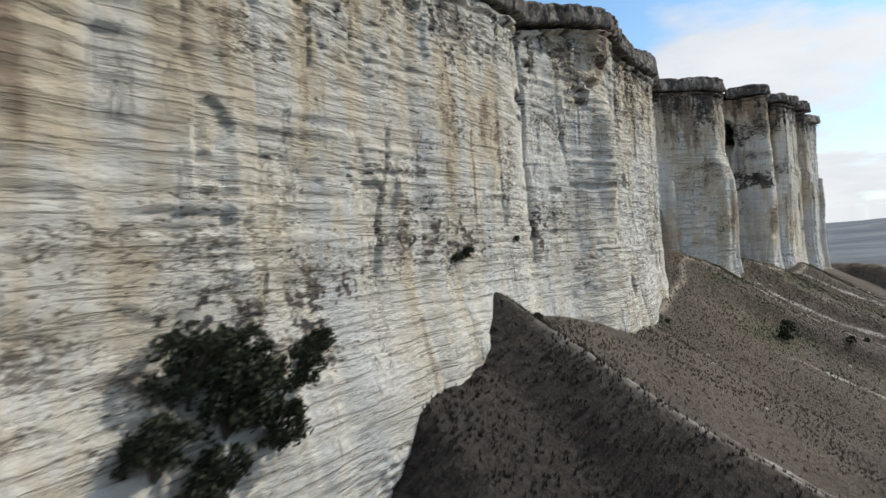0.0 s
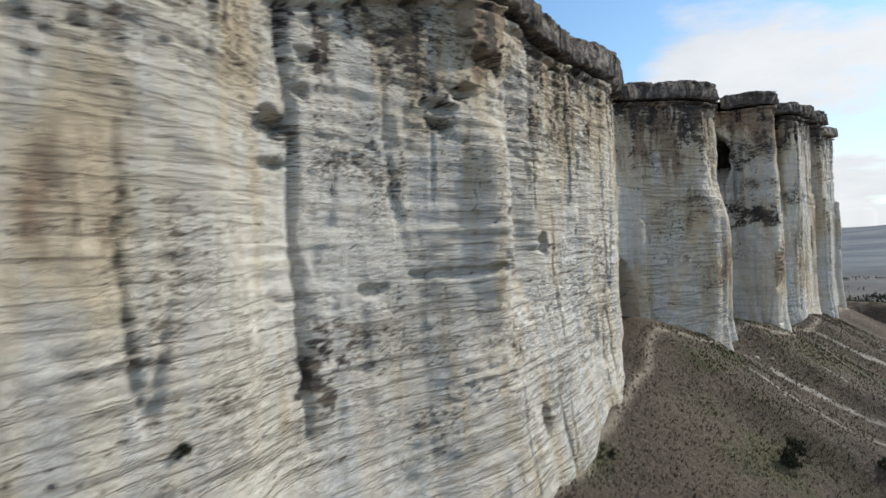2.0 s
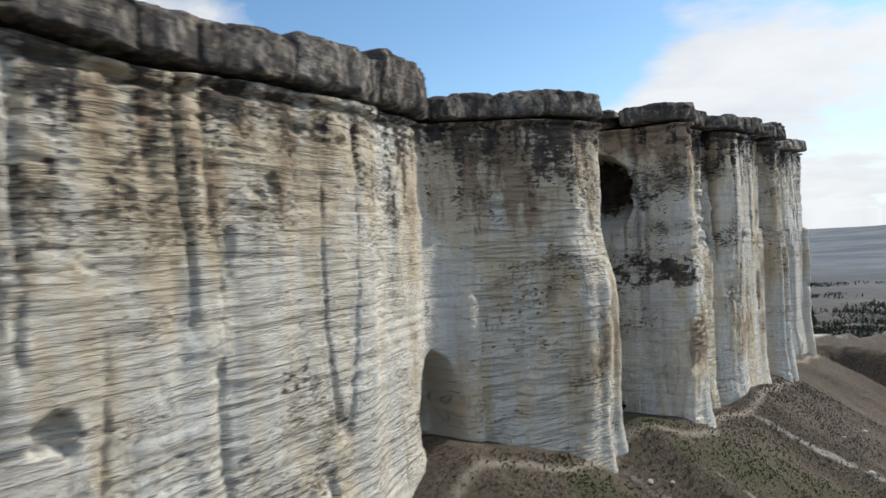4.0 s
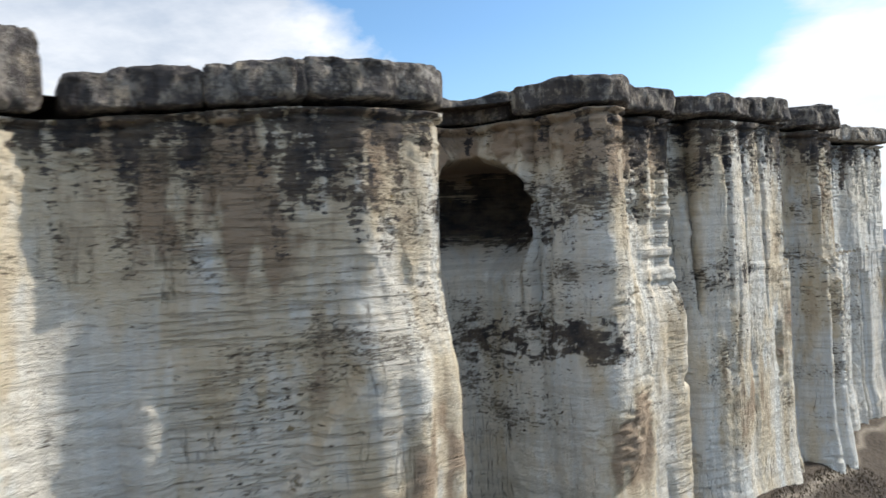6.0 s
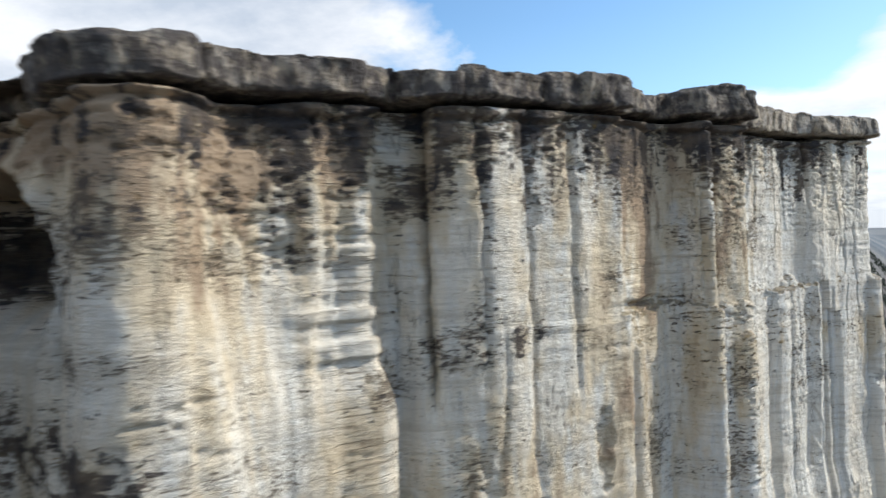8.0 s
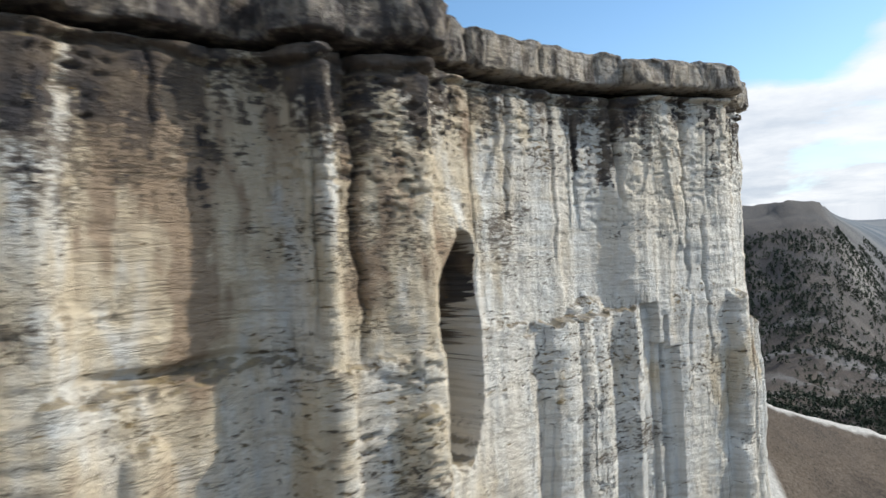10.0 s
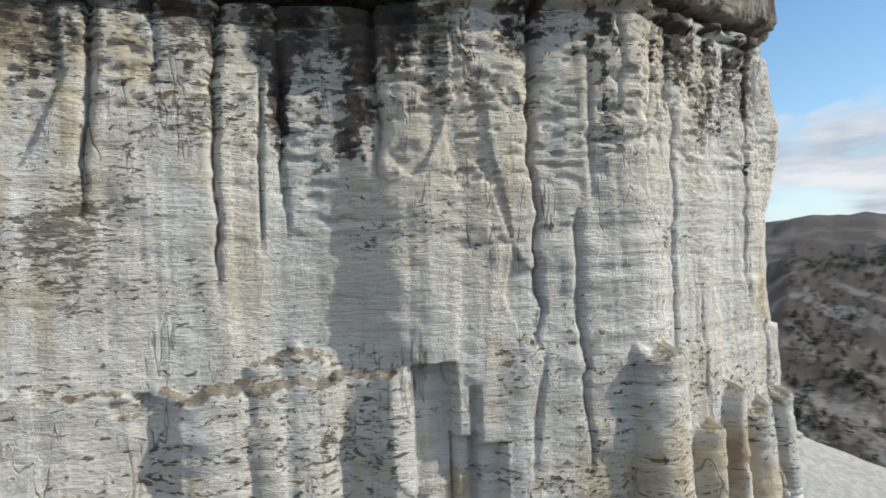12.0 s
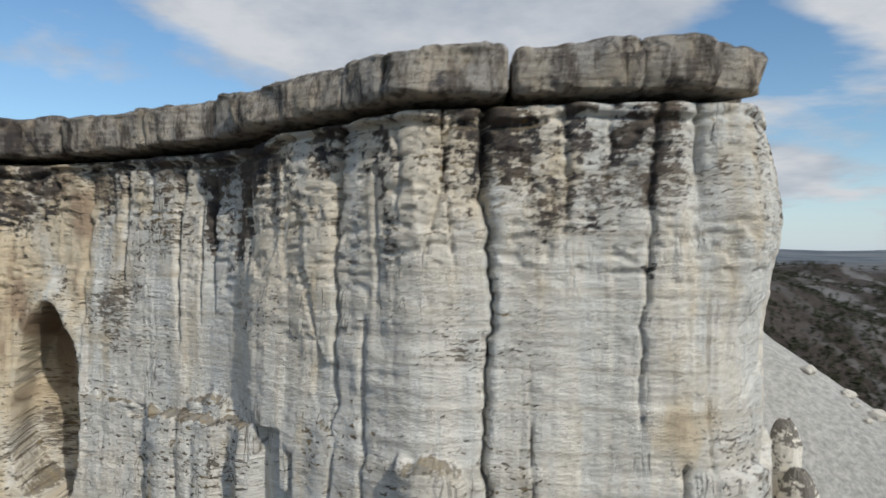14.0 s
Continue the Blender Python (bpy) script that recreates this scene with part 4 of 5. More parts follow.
cliff = tagged(new("cliff"), "tall pale limestone cliff with vertical ribs and dark lichen streaks", "cliff", kind="structure")
wall_part("rock_face", 0, along(-40), 1.0, 0.8)
wall_part("rock_face", along(-40), along(20), 0.4, 0.25)
wall_part("rock_face", along(20), along(100), 0.2, 0.15)
wall_part("rock_face", along(100), along(215.8), 0.2, 0.16)
wall_part("rock_face", along(215.8), along(292, -45), 0.125, 0.115)
wall_part("rock_face", along(292, -45), LENGTH, 1.0, 0.8)


# ---- capstones ----
def capstone_mesh(s0, s1, thick, over, seed, lift=0.0):
    """A weathered slab that follows the rim from s0 to s1: rounded nose, broken ends, undercut."""
    cols, ring = max(8, int((s1 - s0) / 0.2)), 44
    S = np.linspace(s0, s1, cols)
    th = np.linspace(-np.pi * 0.5, np.pi * 1.5, ring)
    mid = (s0 + s1) / 2
    endf = np.clip(1 - np.abs((S - mid) / ((s1 - s0) / 2)) ** 14, 0, 1) ** 0.5
    cs, sn = np.cos(th), np.sin(th)

    def square(v):
        return np.sign(v) * np.abs(v) ** 0.25

    depth = 4.2
    out = over + (square(cs)[None, :] - 1) * depth / 2 - (1 - endf)[:, None] * 0.32
    hh = thick / 2 * (1 + square(sn)[None, :] * (0.75 + 0.25 * endf)[:, None])
    SS = np.broadcast_to(S[:, None], out.shape)
    HH = hh + lift
    front = np.clip(cs[None, :] + 0.3, 0, 1)
    amp = 0.55 * fbm(SS / 2.4 + seed, HH / 1.3, 3, 81 + seed) + 0.3 * fbm(SS / 1.3, HH / 0.4, 4, 85) + 0.16 * fbm(SS / 0.45, HH / 0.35, 2, 86) - 0.35 * np.exp(-((HH - thick * (0.3 + 0.3 * ((seed * 7) % 5) / 5) - 0.2 * vnoise(SS / 3.0, seed, 84)) / 0.1) ** 2)
    gap = np.abs(vnoise(SS / 6.5 + seed * 3.1, HH / 9.0, 87))
    amp = amp - 0.4 * np.exp(-(gap / 0.04) ** 2)
    # pieces between the joints stand out and up unevenly
    step = np.floor(SS / 4.3 + seed * 0.37 + 0.5 * vnoise(HH / 1.5, SS / 9.0, 88)) + 0.5
    amp = amp + 0.35 * vnoise(step * 1.7, np.floor(HH / (0.5 * thick)) + 0.5, 89 + seed)
    out = out + amp * front
    rise = 0.3 * vnoise(step * 1.3, 0.5, 90 + seed) + 0.42 * fbm(SS / 3.4 + seed, out / 2.0, 4, 91 + seed) + 0.12 * fbm(SS / 0.7, out / 0.7, 2, 95)
    hh = hh + rise * np.clip(sn[None, :], 0, 1) + 0.12 * fbm(SS / 1.2, out / 1.0, 2, 97) * np.clip(-sn[None, :], 0, 1)
    p, n = place(SS), outward(SS, 1.6)
    zt = np.interp(a_of(S), TOP_A, TOP_Z)[:, None] + 0.05 + lift
    co = np.stack([p[..., 0] + n[..., 0] * out, p[..., 1] + n[..., 1] * out, zt + hh], -1)
    crusted = np.repeat(np.clip((252 - a_of(S)) / 14, 0, 1), ring)
    me = grid_mesh("capstone_block", co.reshape(-1, 3), ring, cols, CAPSTONE, values=(("crusted", crusted),), flip=True)
    bm = bmesh.new()
    bm.from_mesh(me)
    bmesh.ops.remove_doubles(bm, verts=bm.verts, dist=0.001)
    bmesh.ops.holes_fill(bm, edges=[e for e in bm.edges if e.is_boundary], sides=0)
    bm.to_mesh(me)
    bm.free()
    return me


# joints between the blocks by a (with o where the rim turns), then thickness and overhang
BLOCKS = [((-40,), (-18,), 2.4, 0.9), ((-18,), (2,), 2.2, 1.0), ((2,), (22,), 2.4, 0.9), ((22,), (41,), 2.3, 1.0), ((41,), (60,), 2.4, 0.9), ((60,), (78,), 2.4, 1.0), ((78,), (93,), 2.5, 1.2),
          ((93.2,), (99.6,), 2.9, 0.9), ((99.8,), (105.2,), 2.8, 0.9), ((105.4,), (111,), 2.8, 0.8), ((111.2,), (117,), 2.9, 0.7), ((117.2,), (129,), 3.6, 0.9), ((129.1,), (140.6, -39.9), 4.8, 1.2),
          ((142, -39.7), (149, -36.2), 2.5, 0.8), ((149.1, -36), (155.3, -34), 2.7, 0.9), ((155.4, -34), (168.2, -35.4), 2.9, 0.9), ((168.9, -37.6), (177, -34), 2.6, -0.3),
          ((177.3, -33), (184, -25.6), 2.3, 0.9), ((184.2, -25.7), (195.2, -27.1), 2.4, 1.1), ((195.4, -27.0), (202, -24), 2.2, 0.9), ((202.1, -24), (209.6,), 2.3, 0.7),
          ((209.8,), (218.8, -23), 2.7, 0.9), ((219.2, -24), (233.6, -23.8), 2.3, 0.8), ((233.8, -23.8), (238.4, -22), 3.5, 0.6), ((238.6, -22), (244.6, -25), 2.9, 1.0),
          ((244.8,), (253.2,), 3.0, 1.0), ((253.3,), (263, -25), 2.8, 1.1), ((263.2, -25), (272.3,), 2.7, 1.3), ((272.4,), (281, -24.8), 2.7, 1.2),
          ((281.5, -24.9), (287.6, -27.0), 2.6, 1.1), ((287.7, -27.1), (290.9, -28), 2.7, 0.9), ((291, -28), (292.9, -30.8), 2.6, 0.2),
          ((293.2, -32.5), (292.2, -44), 2.3, -1.6), ((292, -45), (287, -62), 2.3, -1.0), ((287, -62), (279, -84), 2.3, 0.0)]
for k, (p0, p1, thick, over) in enumerate(BLOCKS):
    block = new("capstone_block", capstone_mesh(along(*p0) - 0.12, along(*p1) + 0.12, thick, over, k % 23))
    block.parent = cliff

# ---- plateau behind the rim ----
cols, rows = 300, 14
S, V = np.meshgrid(np.linspace(along(-250), LENGTH - 2, cols), np.linspace(0, 1, rows))
P, N = place(S), outward(S, 6.0)
centre = 20 * LINE - 300 * OUT
reach = np.hypot(P[..., 0] - centre[0], P[..., 1] - centre[1])
inx, iny = (centre[0] - P[..., 0]) / reach, (centre[1] - P[..., 1]) / reach
off = V ** 2.2 * 180
PX, PY = P[..., 0] - N[..., 0] * 1.8 + inx * off, P[..., 1] - N[..., 1] * 1.8 + iny * off
PZ = np.interp(a_of(S), TOP_A, TOP_Z) + 1.5 + 0.4 * fbm(PX / 6, PY / 6, 3, 99) - 1.5 * V
plateau = new("plateau", grid_mesh("plateau", np.stack([PX, PY, PZ], -1).reshape(-1, 3), cols, rows, SLOPE))
tagged(plateau, "flat dry grassy plateau above the limestone cliff", "ground", kind="structure")

# ---- plants and stones ----
def leaf_material(name, dark, light):
    m, n = material(name)
    isl = n.add("NewGeometry").outputs["Random Per Island"]
    col = n.mix(isl, dark, light)
    pos = n.add("NewGeometry").outputs["Position"]
    col = n.mix(n.ramp(n.noise(pos, 0.6, 4.0), [(0.4, 0.0), (0.65, 0.5)]), col, n.mix(1.0, col, (0.55, 0.5, 0.45), "MULTIPLY"))
    finish(n, col, 0.85)
    return m


def bark_material():
    m, n = material("bark")
    pos = n.add("NewGeometry").outputs["Position"]
    b = n.noise(n.stretch(pos, (1.0, 1.0, 0.2)), 9.0, 6.0, 0.7)
    finish(n, n.mix(b, (0.05, 0.04, 0.032), (0.17, 0.14, 0.11)), 0.95, b, 0.8, 0.05)
    return m


def stone_material():
    m, n = material("loose_stone")
    pos = n.add("NewGeometry").outputs["Position"]
    a = n.noise(pos, 1.5, 7.0, 0.7)
    col = n.mix(a, (0.34, 0.32, 0.29), (0.68, 0.65, 0.58))
    col = n.mix(n.ramp(n.noise(pos, 2.3, 6.0, 0.7), [(0.56, 0.0), (0.66, 0.8)]), col, (0.11, 0.10, 0.095))
    finish(n, col, 0.95, a, 0.9, 0.1)
    return m


SHRUB_LEAF = leaf_material("shrub_leaf", (0.018, 0.024, 0.014), (0.06, 0.066, 0.036))
PINE_LEAF = leaf_material("pine_leaf", (0.014, 0.026, 0.018), (0.045, 0.066, 0.042))
GRASS_BLADE = leaf_material("grass_blade", (0.07, 0.056, 0.04), (0.21, 0.175, 0.125))
# darker copy of the grass blades, with the gully's shade in its colour
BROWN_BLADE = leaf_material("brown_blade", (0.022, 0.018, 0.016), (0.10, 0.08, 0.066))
GREEN_BLADE = leaf_material("green_blade", (0.03, 0.04, 0.014), (0.085, 0.095, 0.036))
def column_material():
    m, n = material("column_stone")
    pos = n.add("NewGeometry").outputs["Position"]
    a = n.noise(pos, 1.5, 7.0, 0.7)
    col = n.mix(a, (0.55, 0.51, 0.44), (0.78, 0.74, 0.66))
    tread = n.add("SeparateXYZ", {0: n.add("NewGeometry").outputs["Normal"]}).outputs[2]
    crust = n.math("ADD", n.math("MULTIPLY", tread, 0.35), n.noise(n.stretch(pos, (1.0, 1.0, 1.6)), 1.3, 7.0, 0.72))
    col = n.mix(n.ramp(crust, [(0.54, 0.0), (0.62, 0.9)]), col, (0.10, 0.09, 0.08))
    finish(n, col, 0.95, a, 0.9, 0.15)
    return m


BARK, STONE, STACK = bark_material(), stone_material(), column_material()


def soup(name, verts, faces, mat):
    """A mesh from loose faces."""
    me = bpy.data.meshes.new(name)
    me.from_pydata([tuple(v) for v in verts], [], faces)
    me.materials.append(mat)
    return me


def part(name, me, parent, label=""):
    ob = new(name, me)
    ob.parent = parent
    return tagged(ob, label)


def gz(x, y):
    return float(ground_z(np.array([float(x)]), np.array([float(y)]))[0])


def limb_mesh(segments, sides=6):
    """Tapered limbs: each a start, an end and two radii."""
    verts, faces = [], []
    for p0, p1, r0, r1 in segments:
        p0, p1 = Vector(p0), Vector(p1)
        q = (p1 - p0).to_track_quat("Z", "Y")
        base = len(verts)
        for p, r in ((p0, r0), (p1, r1)):
            for k in range(sides):
                t = 2 * math.pi * k / sides
                verts.append(p + q @ Vector((r * math.cos(t), r * math.sin(t), 0)))
        for k in range(sides):
            faces.append((base + k, base + (k + 1) % sides, base + sides + (k + 1) % sides, base + sides + k))
        faces.append(tuple(base + sides + k for k in range(sides)))
    return soup("trunk", verts, faces, BARK)


def leaf_cloud(rnd, clumps, per, size):
    """Small leaves in uneven clumps: (centre, radius) each."""
    verts, faces = [], []
    for c, r in clumps:
        for _ in range(per):
            v = Vector((rnd.gauss(0, 1), rnd.gauss(0, 1), rnd.gauss(0, 1))).normalized() * r * rnd.random() ** 0.45
            q = Euler((rnd.uniform(0, 6.3), rnd.uniform(0, 6.3), rnd.uniform(0, 6.3))).to_matrix()
            w = size * rnd.uniform(0.6, 1.4)
            b = len(verts)
            for d in ((-1, 0, 0), (0, -0.5, 0.1), (1, 0, 0), (0, 0.5, 0.1)):
                verts.append(Vector(c) + v + q @ Vector(d) * w)
            faces.append((b, b + 1, b + 2, b + 3))
    return verts, faces


def shrub(name, x, y, z, width, height, seed, label, leaf=SHRUB_LEAF, lean=(0, 0)):
    """Bare stems with a ragged crown down to the ground."""
    rnd = random.Random(seed)
    root = tagged(new(name), label, "shrub", "shrubs on the slope")
    root.matrix_world = pose(x, y, z)
    stems, clumps = [], []
    for k in range(7):
        t = 2 * math.pi * k / 7 + rnd.uniform(-0.3, 0.3)
        r = width * rnd.uniform(0.12, 0.36)
        tip = Vector((r * math.cos(t) + lean[0], r * math.sin(t) + lean[1], height * rnd.uniform(0.5, 0.85)))
        mid = tip * 0.45 + Vector((0, 0, height * 0.06))
        stems += [((0, 0, -0.3), mid, 0.028 * width, 0.018 * width), (mid, tip, 0.018 * width, 0.006 * width)]
    for k in range(46):
        t, e = rnd.uniform(0, 6.3), rnd.random()
        r = width * 0.46 * math.sqrt(rnd.random()) * math.sin(math.pi * (0.22 + 0.72 * e)) ** 0.7
        clumps.append(((r * math.cos(t) + lean[0] * e, r * math.sin(t) + lean[1] * e, height * (0.08 + 0.86 * e)), width * rnd.uniform(0.07, 0.15)))
    part("branchwork", limb_mesh(stems), root)
    part("crown", soup("crown", *leaf_cloud(rnd, clumps, 52, 0.035 * width), leaf), root)
    return root


bx, by = 57.8, 118.3
shrub("shrub", bx, by, gz(bx, by), 3.7, 3.4, 1, "dark leafless round shrub on the dry grassy slope")
shrub("shrub", 70.7, 121.8, gz(70.7, 121.8), 1.9, 1.3, 2, "small low dark shrub on the dry grassy slope")
for k, (a, o, w, h) in enumerate([(170.5, -33.5, 3.2, 1.8), (173.5, -35.0, 3.6, 2.2), (176.0, -34.5, 2.4, 1.6)]):
    x, y = a * LINE + o * OUT
    shrub("shrub", x, y, gz(x, y) - 0.1, w, h, 10 + k, "low green bush at the foot of the alcove", GREEN_BLADE if k == 0 else SHRUB_LEAF)
for k, (a, o, w, h) in enumerate([(118, -2, 1.1, 0.8), (150, -6, 1.3, 0.9), (160, 8, 1.6, 1.1), (186, -4, 1.0, 0.7), (57.5, -28, 1.2, 0.7), (108, -30.5, 1.0, 0.6), (208, 6, 1.4, 1.0)]):
    x, y = a * LINE + o * OUT
    shrub("shrub", x, y, gz(x, y) - 0.05, w, h, 30 + k, "small dark tuft of brushwood on the talus")

# shrubs rooted in ledges of the rock
for k, (a, z, w, h) in enumerate([(19.0, 14.0, 4.6, 3.6), (22.0, 12.4, 4.2, 3.0), (25.0, 13.4, 3.0, 2.0), (16.5, 11.5, 3.6, 2.6), (19.5, 10.0, 3.4, 2.2), (20.6, 12.2, 4.2, 3.0), (23.4, 11.0, 3.6, 2.4), (17.6, 9.2, 3.4, 2.2), (21.8, 14.6, 3.4, 2.4), (27.5, 14.8, 2.2, 1.2), (47.5, 19.3, 1.6, 0.7), (45.8, 19.0, 1.3, 0.6), (58.5, 20.2, 1.0, 0.6)]):
    s = along(a)
    p, n = place(np.array([s]))[0], outward(np.array([s]))[0]
    d = float(relief(np.array([s]), np.array([z]))[0])
    shrub("ledge_shrub", p[0] + n[0] * (d - 0.1), p[1] + n[1] * (d - 0.1), z, w, h, 50 + k, "dark evergreen shrub rooted in a ledge of the cliff", lean=(n[0] * 0.3 * w, n[1] * 0.3 * w))


# loose stones on the talus
def boulder(x, y, size, seed):
    bm = bmesh.new()
    bmesh.ops.create_icosphere(bm, subdivisions=3, radius=0.5)
    for v in bm.verts:
        c = v.co.normalized()
        k = 0.5 + 0.16 * noise.noise(c * 1.3 + Vector((seed, 0, 0))) + 0.06 * noise.noise(c * 4.0 + Vector((0, seed, 0)))
        for ax in ((1, 0.2, 0.3), (-0.4, 1, 0.1), (0.1, -0.5, 1), (-0.8, -0.6, 0.3)):
            ax = Vector(ax).normalized()
            over = c.dot(ax) * k - 0.40
            if over > 0:
                c = c - ax * over * 0.8 / k
        v.co = Vector((c.x * k * 1.25, c.y * k, c.z * k * 0.75)) * size
    me = bpy.data.meshes.new("boulder")
    bm.to_mesh(me)
    bm.free()
    me.materials.append(STONE)
    ob = new("boulder", me)
    ob.matrix_world = pose(x, y, gz(x, y) + 0.12 * size, 0, 0, seed * 47)
    return tagged(ob, "pale weathered limestone boulder lying on the dry talus slope", "boulder", "boulders on the talus")


SPOTS = [(203, -6, 0.9), (206, -4, 0.6), (210, -10, 0.7), (193, 0, 0.6), (170, -14, 0.6), (163, -26, 0.7), (165, -24, 0.5), (148, -20, 0.5), (133, -8, 0.6), (120, -15, 0.5),
         (104, -24, 0.5), (98, -22, 0.4), (88, -14, 0.5), (58, -12, 0.5), (226, -8, 0.8), (232, 2, 0.7)]
for k, (a, o, size) in enumerate(SPOTS):
    x, y = a * LINE + o * OUT
    boulder(x, y, size, k + 1)

# rock tier and stones under the far corner
for k, (a, o, size) in enumerate([(297.0, -40, 2.2), (297.6, -36.5, 2.8), (299.5, -45, 1.2), (301.5, -43, 0.9), (296.8, -48, 1.6), (304, -40, 0.8), (298.8, -52, 1.3), (296.6, -56, 1.5), (307, -47, 0.7)]):
    x, y = a * LINE + o * OUT
    boulder(x, y, size, 40 + k)

# rough columns of rock that lean against the foot of the far corner
def rock_column(x, y, high, width, seed):
    cols, rows = 36, 40
    th, v = np.meshgrid(np.linspace(0, 2 * np.pi, cols, endpoint=False), np.linspace(0, 1, rows))
    low = gz(x, y) - 1.0
    z = low + (high - low) * v
    c, s_ = np.cos(th), np.sin(th)
    r = 0.5 * width * (1.15 - 0.25 * v) * (np.abs(c) ** 3.2 + np.abs(s_) ** 3.2) ** (-1 / 3.2)
    r = r * (1 + 0.16 * fbm(c * 1.6 + seed, s_ * 1.6 + z / 2.5, 3, 130) + 0.05 * vnoise(c * 4 + seed, z / 0.3, 131))
    r = r * np.clip((1.0 - v) * 9, 0.05, 1) ** 0.35
    verts = np.stack([r * c, 0.8 * r * s_, z - low + 0.3 * fbm(c * 2 + seed, s_ * 2, 2, 132) * v], -1).reshape(-1, 3)
    faces = [(i * cols + k, i * cols + (k + 1) % cols, (i + 1) * cols + (k + 1) % cols, (i + 1) * cols + k) for i in range(rows - 1) for k in range(cols)]
    faces.append(tuple((rows - 1) * cols + k for k in range(cols)))
    ob = new("rock_column", soup("rock_column", verts, faces, STACK))
    ob.matrix_world = pose(x, y, low, 0, 0, 33.0)
    return tagged(ob, "pale limestone column with a dark lichen cap on the spur", "rock", "rock columns at the corner")


rock_column(121.5, 273.2, 31.7, 2.9, 1)
rock_column(119.4, 273.4, 34.9, 2.7, 2)

# weathered rocks along the crest of the spur
rnd = random.Random(12)
for k in range(11):
    at = rnd.uniform(1, 24)
    a, o = 294 + 2.04 * at + rnd.uniform(-2, 2), -80 + at + rnd.uniform(-1.5, 3)
    x, y = a * LINE + o * OUT
    boulder(x, y, rnd.uniform(0.7, 1.9), 60 + k)

# dry grass in tufts
def tufts(name, count, spread, mat, seed, tall, keep=None):
    rnd = np.random.RandomState(seed)
    a0, a1, d0, d1 = spread
    a = rnd.uniform(a0, a1, count)
    d = d0 + (d1 - d0) * rnd.uniform(0, 1, count) ** 1.4
    o = np.interp(a, WALL_A, WALL_O) + d
    x, y = a * LINE[0] + o * OUT[0], a * LINE[1] + o * OUT[1]
    if keep is not None:
        ok = keep(x, y, rnd.uniform(0, 1, count))
        x, y = x[ok], y[ok]
    z = ground_z(x, y) - 0.05
    n = len(x)
    verts, faces = np.zeros((n, 4, 3, 3)), np.arange(n * 12).reshape(-1, 3)
    for b in range(4):
        t = rnd.uniform(0, 2 * np.pi, n)
        h, w, lean = tall * rnd.uniform(0.5, 1.3, n), 0.07 * rnd.uniform(0.6, 1.4, n), rnd.uniform(0.1, 0.5, n)
        c, s_ = np.cos(t), np.sin(t)
        for k, (u, v) in enumerate(((-1, 0), (1, 0), (0, 1))):
            verts[:, b, k] = np.stack([x + u * w * c + v * lean * h * s_ + 0.08 * s_, y + u * w * s_ - v * lean * h * c - 0.08 * c, z + v * h], -1)
    me = bpy.data.meshes.new(name)
    me.from_pydata(verts.reshape(-1, 3), [], faces)
    me.materials.append(mat)
    return new(name, me)


tagged(tufts("dry_grass", 42000, (10, 240, 0.5, 75), GRASS_BLADE, 3, 0.32, lambda x, y, u: (fbm(x / 7, y / 7, 3, 111) + u * 1.2 > 0.55) & (0.55 * x + 0.835 * y > 56 + 18 * (u - 0.7))), "dry straw-coloured grass tufts scattered over the talus", "grass", kind="stuff")
tagged(tufts("dark_grass", 16000, (-5, 58, 0.5, 60), BROWN_BLADE, 4, 0.34, lambda x, y, u: (fbm(x / 5, y / 5, 3, 112) + u * 1.2 > 0.5) & (0.55 * x + 0.835 * y < 57 - 6 * u)), "brown withered grass in the gully under the cliff, painted darker for the shade there", "grass", kind="stuff")
tagged(tufts("green_grass", 26000, (20, 240, 0.3, 45), GREEN_BLADE, 5, 0.26, lambda x, y, u: soils(x, y)[3] > 0.25 + 0.5 * u), "short green grass in damp hollows under the cliff", "grass", kind="stuff")


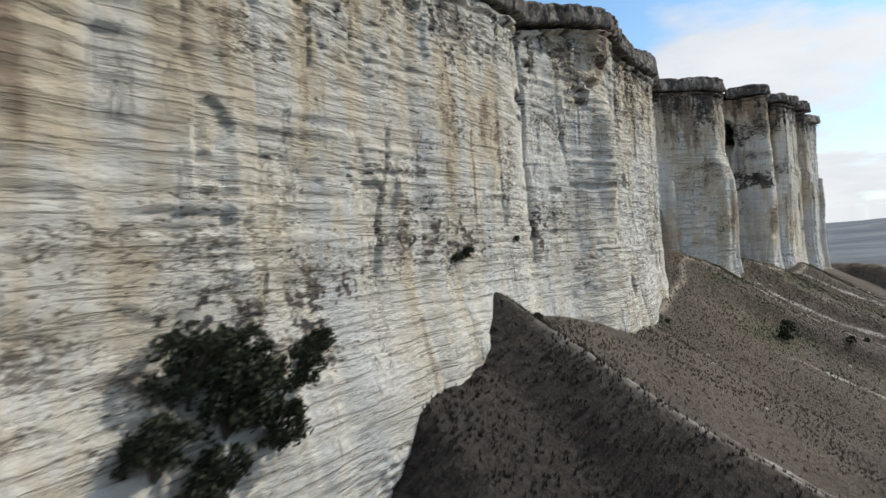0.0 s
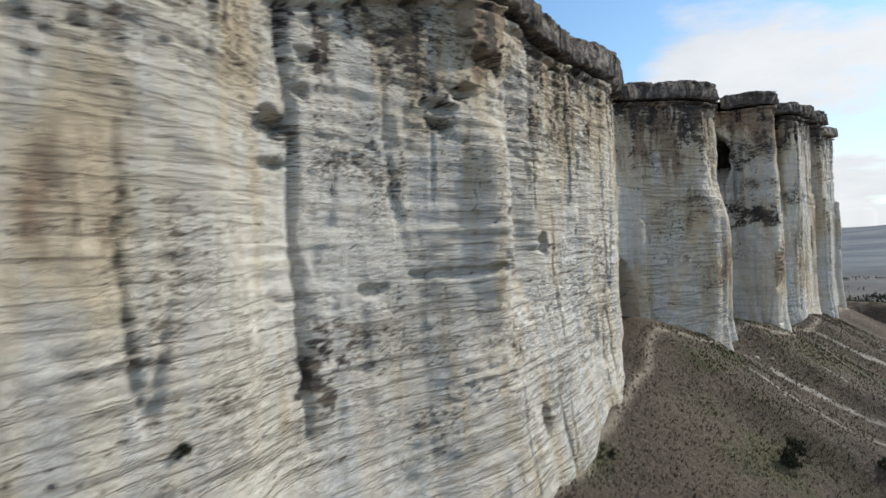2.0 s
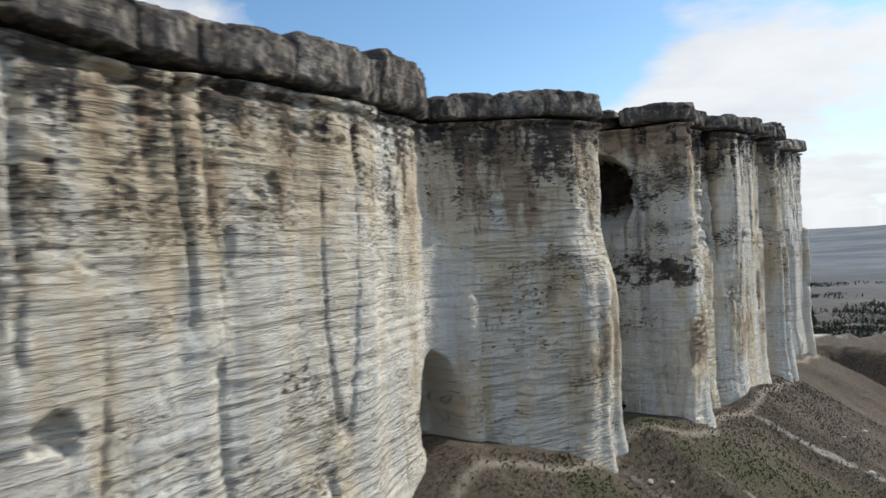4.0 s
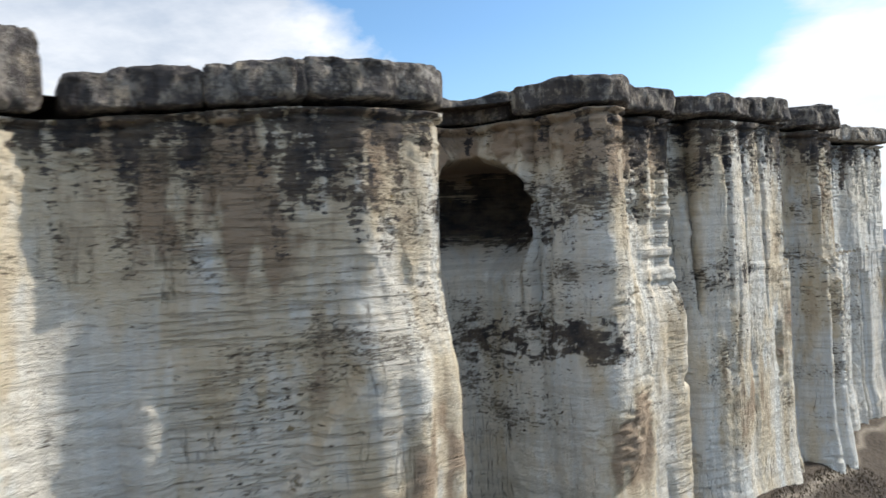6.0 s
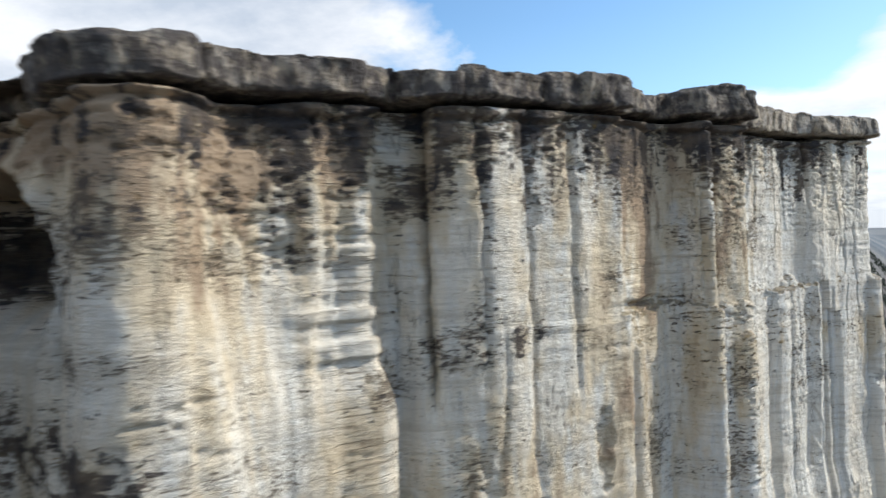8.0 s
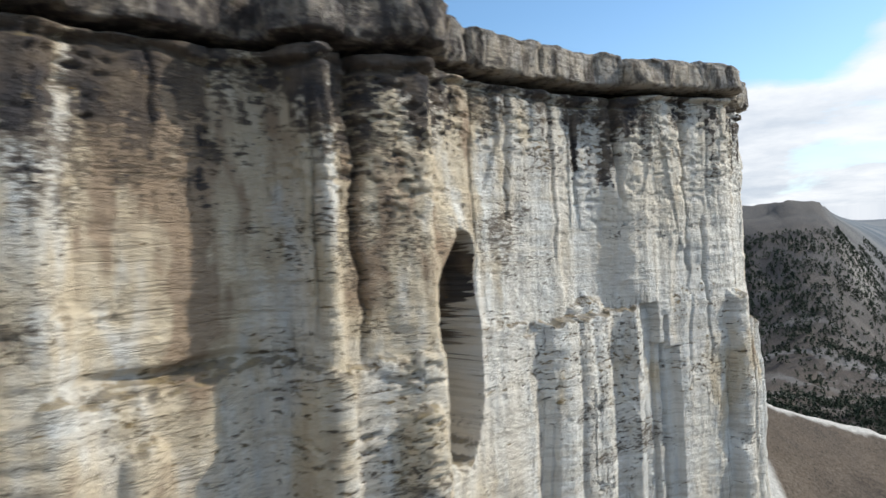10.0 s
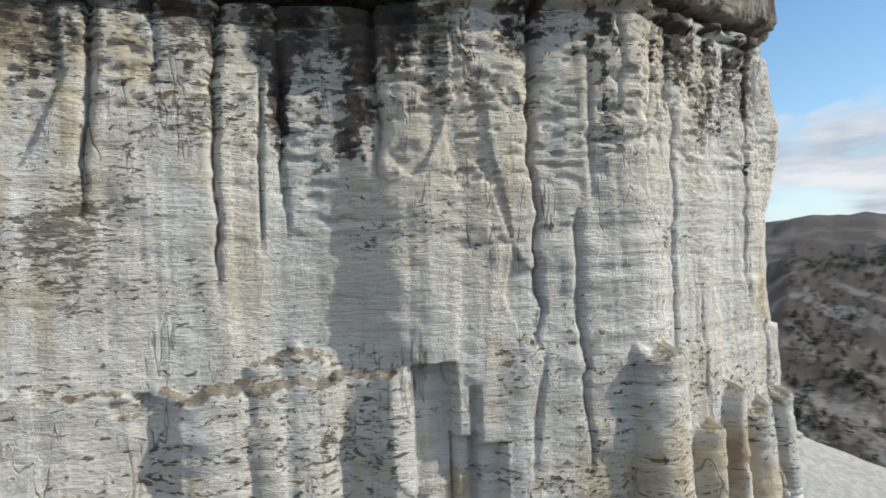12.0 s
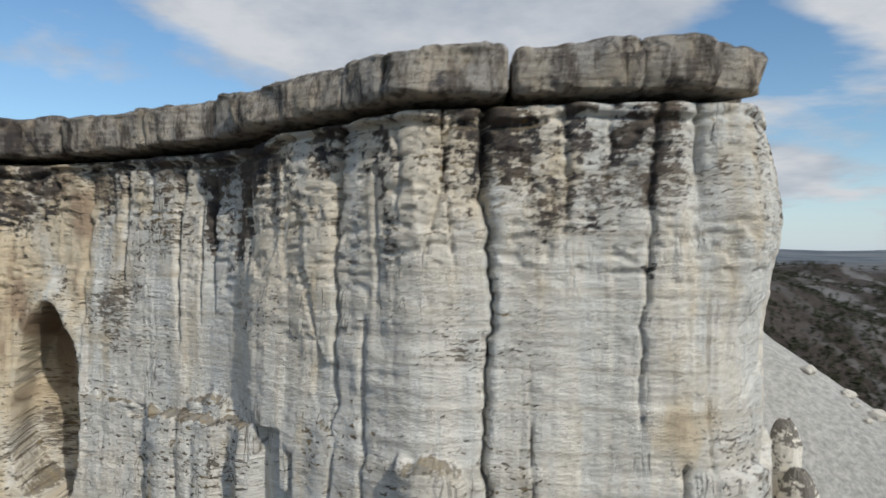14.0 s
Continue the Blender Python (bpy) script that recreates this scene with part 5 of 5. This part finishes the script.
# far pines and scrub of the valley, too many to count
def far_trees(name, count, mat, seed, size, where):
    rnd = np.random.RandomState(seed)
    xs, ys = where(rnd, count)
    zs = ground_z(xs, ys)
    per = 24
    n = len(xs)
    h = size * rnd.uniform(0.6, 1.3, n)
    e = rnd.uniform(0, 1, (n, per))
    r = 0.34 * h[:, None] * np.sqrt(rnd.uniform(0.05, 1, (n, per))) * (1.05 - e) ** 0.6
    t = rnd.uniform(0, 2 * np.pi, (n, per))
    c = np.stack([xs[:, None] + r * np.cos(t), ys[:, None] + r * np.sin(t), zs[:, None] + h[:, None] * (0.08 + 0.9 * e)], -1)
    verts = c[:, :, None, :] + rnd.normal(0, 1, (n, per, 3, 3)) * (0.13 * h)[:, None, None, None]
    me = bpy.data.meshes.new(name)
    me.from_pydata(verts.reshape(-1, 3), [], np.arange(n * per * 3).reshape(-1, 3))
    me.materials.append(mat)
    return new(name, me)


def valley(rnd, count):
    b, r = np.radians(rnd.uniform(-26, 8, count)), 190 + 640 * rnd.uniform(0, 1, count) ** 0.8
    x, y = 130 - np.sin(b) * r, 200 + np.cos(b) * r
    ok = (fbm(x / 60, y / 60, 3, 121) + 0.9 * rnd.uniform(0, 1, count) > 0.36) & (soils(x, y)[2] < 0.4) & (ground_z(x, y) < 36)
    return x[ok], y[ok]


def hillside(rnd, count):
    b, r = np.radians(rnd.uniform(30, 66, count)), rnd.uniform(230, 520, count)
    x, y = 150 - np.sin(b) * r, 250 + np.cos(b) * r
    a, o = 0.55 * x + 0.835 * y, 0.835 * x - 0.55 * y
    ok = (fbm(x / 50, y / 50, 3, 122) + 0.9 * rnd.uniform(0, 1, count) > 0.25) & (a > np.interp(o, END_O, END_A) + 25) & (spur_line(a, o)[1] < -14)
    return x[ok], y[ok]


def plain(rnd, count):
    b, r = np.radians(rnd.uniform(-36, -16, count)), 420 + 900 * rnd.uniform(0, 1, count) ** 0.8
    x, y = 100 - np.sin(b) * r, 160 + np.cos(b) * r
    ok = fbm(x / 200, y / 90, 3, 123) + 0.45 * rnd.uniform(0, 1, count) > 0.3
    return x[ok], y[ok]


tagged(far_trees("far_pine_wood", 26000, PINE_LEAF, 21, 3.6, valley), "dark green pines scattered over pale gullied badlands", "trees", kind="stuff")
tagged(far_trees("far_scrub", 9000, SHRUB_LEAF, 22, 2.4, hillside), "dark scrub covering the far side of the gully", "trees", kind="stuff")
tagged(far_trees("far_plain_trees", 14000, PINE_LEAF, 23, 3.8, plain), "belts of dark trees on the distant plain", "trees", kind="stuff")
